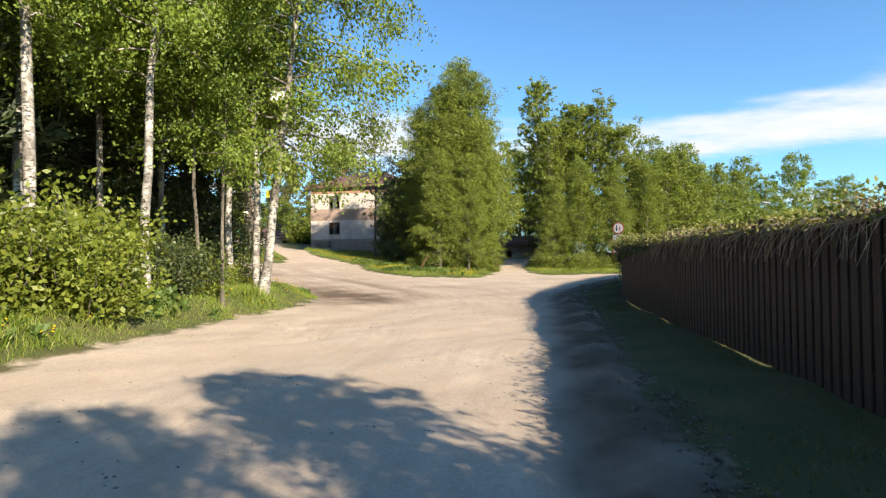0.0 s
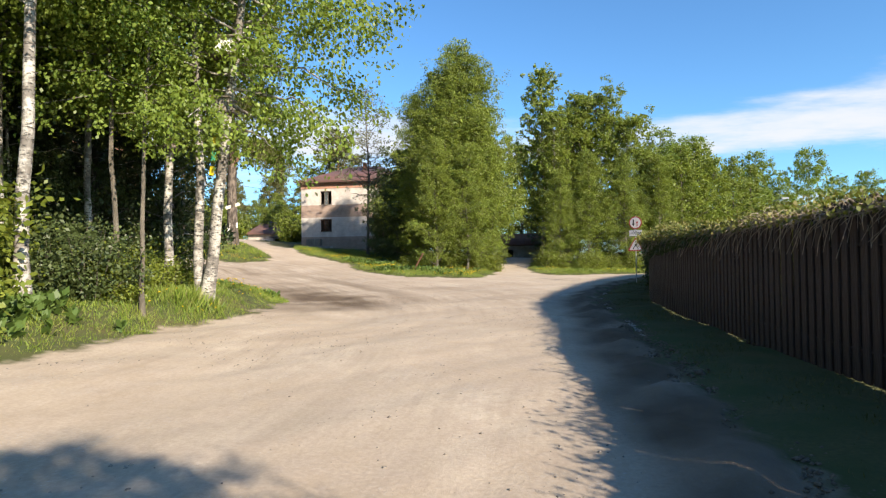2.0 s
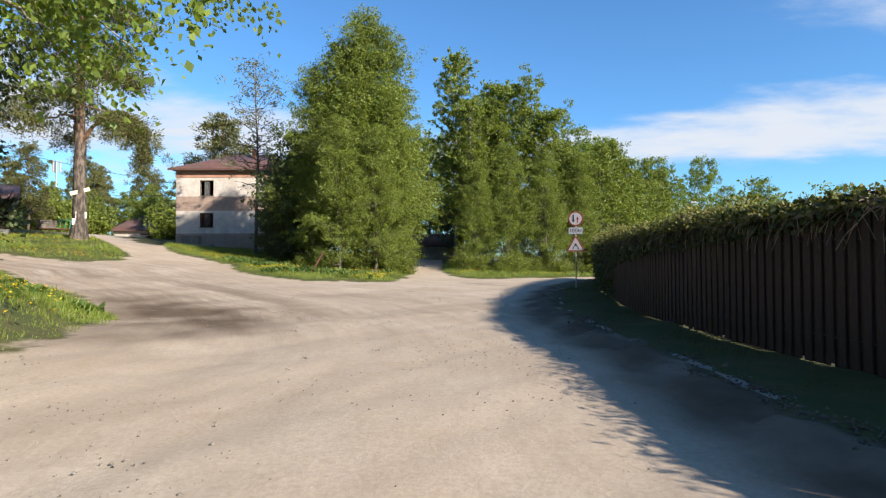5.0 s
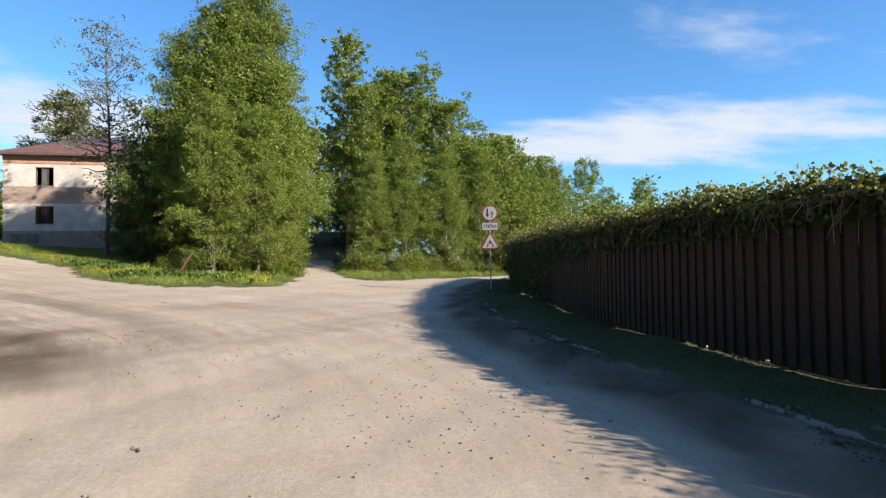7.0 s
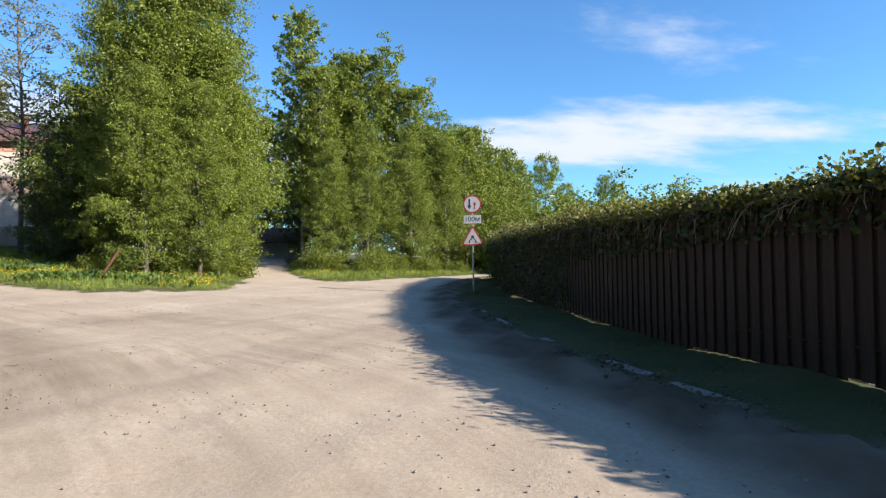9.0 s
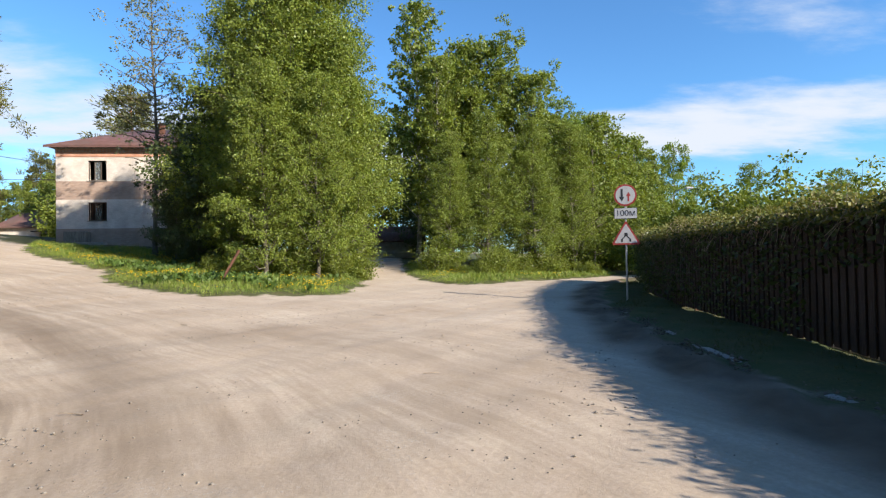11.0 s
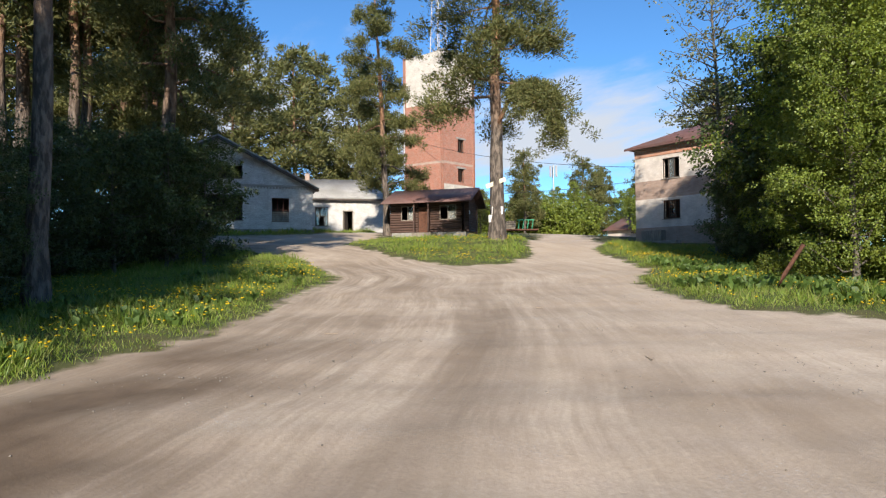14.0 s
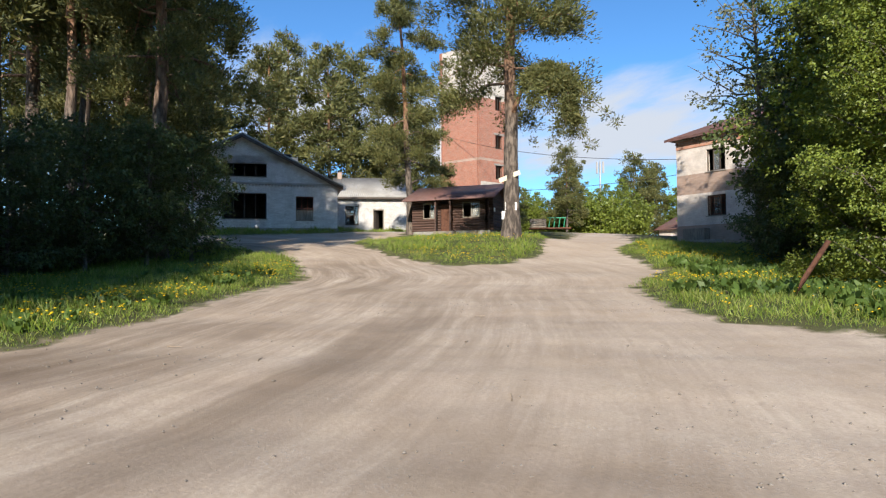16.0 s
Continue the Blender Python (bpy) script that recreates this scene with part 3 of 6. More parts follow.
def roof_slab(corners, thick, ribs=0, rib_h=0.03):
    """A roof slope from its four corners (eave a, eave b, ridge b, ridge a), ribbed from eave to ridge if wanted."""
    a, b, c, d = [np.array(p, float) for p in corners]
    n = np.cross(b - a, d - a)
    n /= np.linalg.norm(n)
    if n[2] < 0:
        n = -n
    k = max(2, ribs * 4 + 1)
    s = np.linspace(0, 1, k)
    lift = (0.5 + 0.5 * np.sin(s * ribs * 2 * np.pi)) * rib_h if ribs else np.zeros(k)
    top0, top1 = a + (b - a) * s[:, None] + n * lift[:, None], d + (c - d) * s[:, None] + n * lift[:, None]
    V = np.concatenate([top0, top1, top0 - n * thick, top1 - n * thick])
    F = []
    for i in range(k - 1):
        F += [(i, i + 1, k + i + 1, k + i), (2 * k + i + 1, 2 * k + i, 3 * k + i, 3 * k + i + 1), (i + 1, i, 2 * k + i, 2 * k + i + 1), (k + i, k + i + 1, 3 * k + i + 1, 3 * k + i)]
    F += [(0, k, 3 * k, 2 * k), (2 * k - 1, k - 1, 3 * k - 1, 4 * k - 1)]
    return V, np.array(F)


def slab(name, corners, thick, mat, parent, ribs=0, rib_h=0.03, label=""):
    v, f = roof_slab(corners, thick, ribs, rib_h)
    return part(name, mesh_from(name, v, f, mat), mat, parent, label)


def two_storey_house():
    h = thing("house", "two-storey cream and pink brick house with a brown hipped roof", "house")
    W, D, zb = 12.6, 10.0, 2.6
    m = Matrix.Translation((-27.2, 55.9, 0))
    holes = [(2.38, 4.87, 3.78, 6.34), (2.38, 8.05, 3.78, 9.64)]
    bands = [(zb, 4.25, BRICK_PINK, "plinth"), (4.25, 6.55, BRICK_CREAM, "wall"), (6.55, 8.0, BRICK_PINK, "wall"), (8.0, 9.95, BRICK_CREAM, "wall"), (9.95, 10.75, BRICK_CORNICE, "cornice")]
    for z0, z1, mat, nm in bands:
        out = -0.05 if nm in ("plinth", "cornice") else 0.0
        for mm, length, hs in ((m, W, holes), (m @ Matrix.Translation((0, D, 0)) @ Matrix.Rotation(radians(-90), 4, "Z"), D, []),
                               (m @ Matrix.Translation((W, 0, 0)) @ Matrix.Rotation(radians(90), 4, "Z"), D, []), (m @ Matrix.Translation((W, D, 0)) @ Matrix.Rotation(radians(180), 4, "Z"), W, [])):
            e = 0.0 if length == W else 0.4
            p = part(nm, wall_mesh(length - e, z0, z1, 0.4 - out, hs, e, out), mat, h)
            p.matrix_local = mm
    # toothed brick course under the eaves
    for i in range(50):
        part("brick", boxed(i * 0.252, -0.11, 10.32, i * 0.252 + 0.126, -0.05, 10.45, m), BRICK_CORNICE, h)
        part("brick", boxed(i * 0.252, -0.15, 10.55, i * 0.252 + 0.19, -0.05, 10.68, m), BRICK_CORNICE, h)
    window_in(h, m, 2.38, 8.05, 3.78, 9.64, 3, 1, missing=((0, 0), (2, 0)))
    low = window_in(h, m, 2.38, 4.87, 3.78, 6.34, 3, 1, missing=((0, 0), (2, 0)))
    for i in range(6):      # iron grille
        part("grille_bar", boxed(0.02, -0.06, 0.12 + i * 0.24, 1.38, -0.045, 0.145 + i * 0.24), RUST, low)
    for i in range(7):
        part("grille_bar", boxed(0.1 + i * 0.19, -0.075, 0.02, 0.12 + i * 0.19, -0.06, 1.45), RUST, low)
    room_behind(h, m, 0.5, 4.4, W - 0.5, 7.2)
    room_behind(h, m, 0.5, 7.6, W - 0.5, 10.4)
    o, zt, rid = 0.6, 10.76, 13.2
    A, B, C, Dd = [(-27.2 - o, 55.9 - o, zt), (-27.2 + W + o, 55.9 - o, zt), (-27.2 + W + o, 55.9 + D + o, zt), (-27.2 - o, 55.9 + D + o, zt)]
    r0, r1 = (-27.2 + 4.4, 55.9 + D / 2, rid), (-27.2 + W - 4.4, 55.9 + D / 2, rid)
    slab("roof", (A, B, r1, r0), 0.05, ROOF_BROWN, h, 24, 0.03)
    slab("roof", (C, Dd, r0, r1), 0.05, ROOF_BROWN, h)
    slab("roof", (Dd, A, r0, r0), 0.05, ROOF_BROWN, h)
    slab("roof", (B, C, r1, r1), 0.05, ROOF_BROWN, h)
    part("eave_board", boxed(-o, -o, zt - 0.16, W + o, -o + 0.03, zt - 0.02, m), ROOF_BROWN, h)
    part("soffit", boxed(-o, -o + 0.03, zt - 0.04, W + o, 0.0, zt - 0.02, m), WOOD_DARK, h)
    part("chimney", boxed(6.6, 3.2, 11.5, 7.0, 3.6, 13.4, m, 0.02), RUST, h)
    part("cellar_hatch", boxed(0.9, -0.75, 3.0, 2.6, -0.06, 4.0, m, 0.03), WOOD_GREY, h, "weathered board hatch over the cellar steps")
    part("step", boxed(-0.3, -1.6, 2.5, 4.2, -0.76, 3.12, m, 0.03), CONCRETE, h, "low concrete apron")


def far_shed():
    s = thing("shed", "low pale brick outbuilding with a brown roof and open garage", "shed")
    m = Matrix.Translation((-53, 90, 0))
    part("wall", wall_mesh(11, 3.6, 6.6, 0.3, [(1.6, 4.6, 2.6, 5.2), (5.2, 3.6, 7.4, 5.6), (8.0, 3.6, 10.3, 5.6)]), BRICK_CREAM, s).matrix_local = m
    part("wall", wall_mesh(6, 3.6, 6.6, 0.3), BRICK_CREAM, s).matrix_local = m @ Matrix.Translation((11, 0.0, 0)) @ Matrix.Rotation(radians(90), 4, "Z")
    room_behind(s, m, 0.3, 3.7, 10.7, 6.4, 0.3, 5)
    slab("roof", [m @ Vector(p) for p in ((-0.6, -0.6, 6.4), (11.6, -0.6, 6.4), (11.6, 4, 9.2), (1.5, 4, 9.2))], 0.08, ROOF_BROWN, s, 20)
    slab("roof", [m @ Vector(p) for p in ((11.6, 8, 6.4), (-0.6, 8, 6.4), (1.5, 4, 9.2), (11.6, 4, 9.2))], 0.08, ROOF_BROWN, s)
    part("canopy", boxed(4.9, -1.4, 5.75, 10.8, 0.0, 5.9, m), WOOD_DARK, s)


def brick_tower():
    t = thing("tower", "tall red and white brick fire tower with empty windows", "tower")
    corner, left, right = Vector((-55.7, 59.2, 0)), Vector((-61.4, 57.1, 0)), Vector((-56.2, 65.0, 0))
    zb, zr, zt = 4.2, 21.9, 28.4
    mr = along(corner, right)
    ml = along(left, corner)
    LR, LL = (right - corner).length, (corner - left).length
    rw = [(2.55, z, 3.75, z + 1.75) for z in (12.0, 15.8, 20.6, 26.3)]
    for z0, z1, mat in ((zb, 10.8, BRICK_RED), (10.8, 14.2, BRICK_RED), (14.2, 14.5, BRICK_PINK), (14.5, zr, BRICK_RED), (zr, zt, TOWER_WHITE)):
        part("wall", wall_mesh(LR, z0, z1, 0.45, rw, 0.0, 0.0), mat, t).matrix_local = mr
        part("wall", wall_mesh(LL - 0.45, z0, z1, 0.45), mat, t).matrix_local = ml
    part("whitewash", wall_mesh(LR - 0.02, 10.2, 11.6, 0.02, (), 0.02, -0.012), TOWER_WHITE, t, "patch of pale plaster").matrix_local = mr
    back = corner + (left - corner) + (right - corner)
    part("wall", wall_mesh((back - right).length, zb, zt, 0.45), BRICK_RED, t).matrix_local = along(right, back)
    part("wall", wall_mesh((back - left).length, zb, zt, 0.45), BRICK_RED, t).matrix_local = along(back, left)
    for xa, za, xb, zc in rw:
        part("lintel", boxed(xa - 0.3, -0.03, zc, xb + 0.3, 0.3, zc + 0.22, mr), CONCRETE, t)
        window_in(t, mr, xa, za, xb, zc, 2, 1, 0.2, glass=False, sill=False)
    # Near-black sheet stands in for the darkness inside the tower windows.
    bm = bmesh.new()
    box(bm, 0.5, 4.6, zb, LR - 0.5, 4.7, zt, mr)
    part("inner_wall", bm, BLACK_ROOM, t)
    top = boxed(-0.15, -0.15, zt, LR + 0.15, LL + 0.15, zt + 0.25, mr, 0.03)
    part("roof", top, CONCRETE, t)
    part("downpipe", mesh_from("downpipe", *tube([(left.x + 0.35, left.y - 0.1, z) for z in (5, 15, 24)], [0.09] * 3, 8), STEEL, True), STEEL, t)
    # lattice mast on the roof
    mast = thing("radio_mast", "white lattice radio mast standing on the tower roof", "mast")
    c = (corner + back) / 2
    for a, b in ((-1, -1), (1, -1), (1, 1), (-1, 1)):
        part("leg", mesh_from("leg", *tube([(c.x + 0.8 * a, c.y + 0.8 * b, zt + 0.2), (c.x + 0.35 * a, c.y + 0.35 * b, zt + 16)], [0.07, 0.06], 5), SIGN_WHITE), SIGN_WHITE, mast)
    for k in range(11):
        r0, r1 = 0.8 - 0.45 * k / 11, 0.8 - 0.45 * (k + 1) / 11
        z0, z1 = zt + 0.4 + k * 1.42, zt + 0.4 + (k + 1) * 1.42
        for a, b, p, q in ((-1, -1, 1, -1), (1, -1, 1, 1), (1, 1, -1, 1), (-1, 1, -1, -1)):
            part("brace", mesh_from("brace", *tube([(c.x + r0 * a, c.y + r0 * b, z0), (c.x + r1 * p, c.y + r1 * q, z1)], [0.04, 0.04], 4), SIGN_WHITE), SIGN_WHITE, mast)


def white_hall():
    w = thing("hall", "derelict whitewashed brick hall with a gabled end and broken windows", "building")
    R, L = Vector((-48.7, 37.8, 0)), Vector((-53.8, 22.6, 0))
    m = along(L, R)
    W = (R - L).length
    zb, ze, zr, D = 3.9, 8.6, 12.7, 22.0
    ridge = W * 0.5
    holes = [(6.35, 9.15, 10.0, 10.95), (6.35, 5.5, 10.0, 7.75), (12.45, 5.45, 13.95, 7.55)]
    part("plinth", wall_mesh(W + 0.1, zb, 4.75, 0.55, (), -0.1, -0.12), CONCRETE, w).matrix_local = m
    part("wall", wall_mesh(W, 4.75, ze, 0.45, holes), BRICK_WHITE, w).matrix_local = m
    part("wall", wall_mesh(12.6, ze, 10.95, 0.45, holes, 3.2), BRICK_WHITE, w).matrix_local = m
    bm = bmesh.new()        # the sloped rest of the gable
    uv = bm.loops.layers.uv.new("UVMap")
    for poly in (((0, ze), (3.2, ze), (3.2, ze + 3.2 * (zr - ze) / ridge)), ((12.6, ze), (W, ze), (12.6, ze + (W - 12.6) * (zr - ze) / ridge)),
                 ((3.2, 10.95), (12.6, 10.95), (12.6, ze + (W - 12.6) * (zr - ze) / ridge), (ridge, zr), (3.2, ze + 3.2 * (zr - ze) / ridge))):
        f0 = [bm.verts.new((x, 0, z)) for x, z in poly]
        f1 = [bm.verts.new((x, 0.45, z)) for x, z in poly]
        n = len(poly)
        fs = [bm.faces.new(f0), bm.faces.new(f1[::-1])] + [bm.faces.new((f0[(i + 1) % n], f0[i], f1[i], f1[(i + 1) % n])) for i in range(n)]
        for f in fs:
            for lp in f.loops:
                lp[uv].uv = (lp.vert.co.x, lp.vert.co.z)
    part("gable", bm, BRICK_WHITE, w).matrix_local = m
    part("side_wall", wall_mesh(D, zb, ze, 0.45, (), 0.45), BRICK_WHITE, w).matrix_local = m @ Matrix.Translation((W, 0, 0)) @ Matrix.Rotation(radians(90), 4, "Z")
    part("side_wall", wall_mesh(D, zb, ze, 0.45, (), 0.45), BRICK_WHITE, w).matrix_local = m @ Matrix.Translation((0.45, 0, 0)) @ Matrix.Rotation(radians(90), 4, "Z")
    part("cornice", boxed(0.0, -0.09, 8.5, W, 0.0, 8.68, m, 0.01), BRICK_WHITE, w)
    for i in range(60):
        part("brick", boxed(i * 0.267, -0.07, 8.36, i * 0.267 + 0.13, 0.0, 8.5, m), BRICK_WHITE, w)
    window_in(w, m, *holes[0], 4, 1, 0.2, glass=False)
    window_in(w, m, *holes[1], 4, 1, 0.2, glass=False)
    win = window_in(w, m, *holes[2], 3, 2, 0.2, frame_mat=WOOD_RED, glass=False)
    for i in range(5):
        part("board", boxed(-0.05, -0.06, 0.05 + i * 0.17, 1.55, -0.03, 0.20 + i * 0.17), WOOD_GREY, win)
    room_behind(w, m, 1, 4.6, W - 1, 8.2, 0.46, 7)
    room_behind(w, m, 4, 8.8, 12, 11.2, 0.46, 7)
    o = 0.5
    k = (zr - ze) / ridge
    for name, xa, xb in (("roof", -o, ridge), ("roof", W + o, ridge)):
        za = ze - o * k
        slab(name, [m @ Vector(p) for p in ((xa, -o, za + 0.12), (xa, D, za + 0.12), (xb, D, zr + 0.12), (xb, -o, zr + 0.12))], 0.12, SLATE, w, 60, 0.05)
        slab("barge_board", [m @ Vector(p) for p in ((xa, -o - 0.04, za - 0.13), (xa, -o, za - 0.13), (xb, -o, zr - 0.13), (xb, -o - 0.04, zr - 0.13))], 0.0 + 0.02, WOOD_DARK, w)
        slab("verge", [m @ Vector(p) for p in ((xa, -o - 0.03, za + 0.0), (xa, -o + 0.0, za + 0.0), (xb, -o + 0.0, zr + 0.0), (xb, -o - 0.03, zr + 0.0))], 0.26, WOOD_DARK, w)
    # the lower wing set back beside it
    g = thing("hall_wing", "low whitewashed wing with a grey corrugated roof and open door", "building")
    a, b = Vector((-57.4, 40.9, 0)), Vector((-53.2, 48.9, 0))
    mw = along(a, b)
    WL = (b - a).length
    wh = [(1.35, 5.75, 2.75, 7.75), (4.35, 4.9, 5.3, 7.3)]
    part("wall", wall_mesh(WL, 4.4, 8.75, 0.4, wh), BRICK_WHITE, g).matrix_local = mw
    part("side_wall", wall_mesh(9, 4.4, 8.75, 0.4, (), 0.4), BRICK_WHITE, g).matrix_local = mw @ Matrix.Translation((WL, 0, 0)) @ Matrix.Rotation(radians(90), 4, "Z")
    window_in(g, mw, *wh[0], 3, 2, 0.15, missing=((1, 0),))
    d = part("door", boxed(0, 0, 0, 0.06, 0.88, 2.3, mw @ Matrix.Translation((4.42, 0.2, 4.95)) @ Matrix.Rotation(radians(-25), 4, "Z")), WOOD_DARK, g, "dark door standing open")
    bm = bmesh.new()
    box(bm, 4.25, -0.04, 4.9, 4.35, 0.12, 7.4, mw)
    box(bm, 5.3, -0.04, 4.9, 5.4, 0.12, 7.4, mw)
    box(bm, 4.35, -0.04, 7.3, 5.3, 0.12, 7.4, mw)
    part("door_frame", bm, WOOD_GREY, g)
    room_behind(g, mw, 0.6, 4.9, WL - 0.6, 8.3, 0.41, 4)
    slab("roof", [mw @ Vector(p) for p in ((-0.3, -0.5, 8.65), (WL + 0.5, -0.5, 8.65), (WL - 2.2, 4.6, 11.4), (-0.3, 4.6, 11.4))], 0.1, SLATE, g, 44, 0.05)
    slab("roof", [mw @ Vector(p) for p in ((WL + 0.5, -0.5, 8.65), (WL + 0.5, 9.5, 8.65), (WL - 2.2, 4.6, 11.4), (WL - 2.2, 4.6, 11.4))], 0.1, SLATE, g)
    part("fascia", boxed(-0.3, -0.52, 8.45, WL + 0.5, -0.49, 8.62, mw), WOOD_DARK, g)
    part("chimney", boxed(0.2, 4.2, 10.5, 0.7, 4.7, 12.0, mw, 0.02), BRICK_RED, g)


def log_cabin():
    c = thing("log_cabin", "dark brown log cabin with a brown sheet roof and a porch", "cabin")
    K, L, Rr = Vector((-35.3, 44.4, 0)), Vector((-40.3, 40.8, 0)), Vector((-38.2, 48.45, 0))
    mf, mg = along(L, K), along(K, Rr)
    LF, LG = (K - L).length, (Rr - K).length
    zb, ze, zr = 4.1, 6.55, 7.75
    n = 12
    r = (ze - zb) / n / 2
    for i in range(n):
        z = zb + r + i * 2 * r
        for x0, x1 in ((-0.25, 2.2), (3.2, LF + 0.25)):
            cut = 1.0 < z - zb < 2.2
            spans = [(x0, x1)] if not cut else ([(x0, 0.7), (1.9, x1)] if x0 < 0 else [(x0, 4.0), (5.4, x1)])
            for a, b in spans:
                part("log", mesh_from("log", *tube([mf @ Vector((a, 0.15, z)), mf @ Vector(((a + b) / 2, 0.15, z)), mf @ Vector((b, 0.15, z))], [r * 1.06] * 3, 8), LOG, True), LOG, c)
        part("log", mesh_from("log", *tube([mg @ Vector((x, 0.15, z + r)) for x in (-0.3, LG / 2, LG + 0.3)], [r * 1.06] * 3, 8), LOG, True), LOG, c)
    for i in range(7):
        z, half = ze + 0.1 + i * 0.165, LG / 2 * (1 - (i + 0.5) / 7.5)
        part("log", mesh_from("log", *tube([mg @ Vector((LG / 2 - half, 0.15, z)), mg @ Vector((LG / 2, 0.15, z)), mg @ Vector((LG / 2 + half, 0.15, z))], [0.1] * 3, 8), LOG, True), LOG, c)
    part("plinth", boxed(-0.1, -0.02, 3.2, LF + 0.02, LG, zb, mf, 0.02), CONCRETE, c, "low stone plinth")
    part("back_wall", boxed(0, LG - 0.3, zb, LF, LG, ze, mf), LOG, c)
    part("end_wall", boxed(0, 0.3, zb, 0.2, LG - 0.3, ze, mf), LOG, c)
    part("floor", boxed(0.2, 0.3, zb - 0.2, LF - 0.3, LG - 0.3, zb + 0.1, mf), LOG, c)
    for xa, xb in ((0.7, 1.9), (4.0, 5.4)):
        wn = window_in(c, mf, xa, zb + 1.0, xb, zb + 2.2, 2, 1, 0.05, WOOD_GREY, sill=False, missing=((0, 0),))
        part("curtain", boxed((xb - xa) * 0.55, 0.12, 0.08, (xb - xa) - 0.12, 0.14, 1.1), WOOD_GREY, wn, "pale curtain")
    part("door", boxed(2.25, 0.05, zb, 3.15, 0.12, zb + 2.1, mf), RUST, c, "brown plank door")
    for x in (2.1, 3.3):
        part("porch_post", boxed(x - 0.06, -0.9, zb - 0.3, x + 0.06, -0.78, ze + 0.1, mf), LOG, c)
    part("porch_step", boxed(1.9, -0.95, zb - 0.4, 3.5, 0.0, zb - 0.05, mf, 0.02), WOOD_GREY, c)
    o, mid = 0.7, LG / 2
    # the ridge runs along the front wall
    e0, e1 = [mf @ Vector((x, -1.1, ze - 0.1)) for x in (-o, LF + o)]
    f0, f1 = [mf @ Vector((x, LG + 0.6, ze - 0.1)) for x in (-o, LF + o)]
    r0, r1 = [mf @ Vector((x, mid, zr + 0.15)) for x in (-o, LF + o)]
    slab("roof", (e0, e1, r1, r0), 0.07, ROOF_BROWN, c, 26, 0.03)
    slab("roof", (f1, f0, r0, r1), 0.07, ROOF_BROWN, c, 26, 0.03)
    part("notice", boxed(1.1, -0.06, zb + 1.5, 1.5, -0.03, zb + 1.8, mg), PAPER, c, "small white notice")
    # green handcart by the gable
    k = thing("handcart", "green framed handcart loaded with grey boards", "cart")
    mc = Matrix.Translation((-36.4, 49.4, 0)) @ Matrix.Rotation(radians(50), 4, "Z")
    g0 = ground_z(-36.4, 50.2)
    part("bed", boxed(0, 0, g0 + 0.6, 3.4, 1.2, g0 + 0.72, mc, 0.02), RUST, k, "rusty red flat bed")
    for x in (1.6, 2.0, 2.4, 2.8):
        part("rail", mesh_from("rail", *tube([mc @ Vector((x, 0.05, g0 + 0.72)), mc @ Vector((x + 0.12, 0.05, g0 + 1.5))], [0.04, 0.04], 6), GREEN_PAINT), GREEN_PAINT, k)
    part("top_rail", mesh_from("top_rail", *tube([mc @ Vector((1.5, 0.05, g0 + 1.5)), mc @ Vector((3.0, 0.05, g0 + 1.5))], [0.045, 0.045], 6), GREEN_PAINT), GREEN_PAINT, k)
    for i in range(4):
        part("board", boxed(0.1, 0.1, g0 + 0.73 + i * 0.19, 1.4, 0.9, g0 + 0.88 + i * 0.19, mc), WOOD_GREY, k)
    for x in (0.5, 2.8):
        part("wheel", mesh_from("wheel", *tube([mc @ Vector((x, -0.05, g0 + 0.3)), mc @ Vector((x, 0.1, g0 + 0.3))], [0.32, 0.32], 14), CABLE), CABLE, k)


def lane_barn():
    b = thing("barn", "pale block barn with a rusty roof at the lane's end", "barn")
    m = Matrix.Translation((-5.5, 56.5, 0))
    part("wall", wall_mesh(7, 0.6, 3.0, 0.3, [(2.6, 0.6, 3.2, 2.4)]), CONCRETE, b).matrix_local = m
    part("side_wall", wall_mesh(6, 0.6, 3.0, 0.3, (), 0.3), CONCRETE, b).matrix_local = m @ Matrix.Translation((7, 0, 0)) @ Matrix.Rotation(radians(90), 4, "Z")
    slab("roof", [m @ Vector(p) for p in ((-0.5, -0.6, 2.9), (7.5, -0.6, 2.9), (7.5, 3, 4.3), (-0.5, 3, 4.3))], 0.07, RUST, b, 18)
    slab("roof", [m @ Vector(p) for p in ((7.5, 6.5, 2.9), (-0.5, 6.5, 2.9), (-0.5, 3, 4.3), (7.5, 3, 4.3))], 0.07, RUST, b)
    room_behind(b, m, 0.5, 0.8, 6.5, 2.8, 0.31, 4)
    part("gable", boxed(6.7, 1.6, 3.0, 7.0, 4.4, 3.6, m), CONCRETE, b)


two_storey_house()
far_shed()
brick_tower()
white_hall()
log_cabin()
lane_barn()


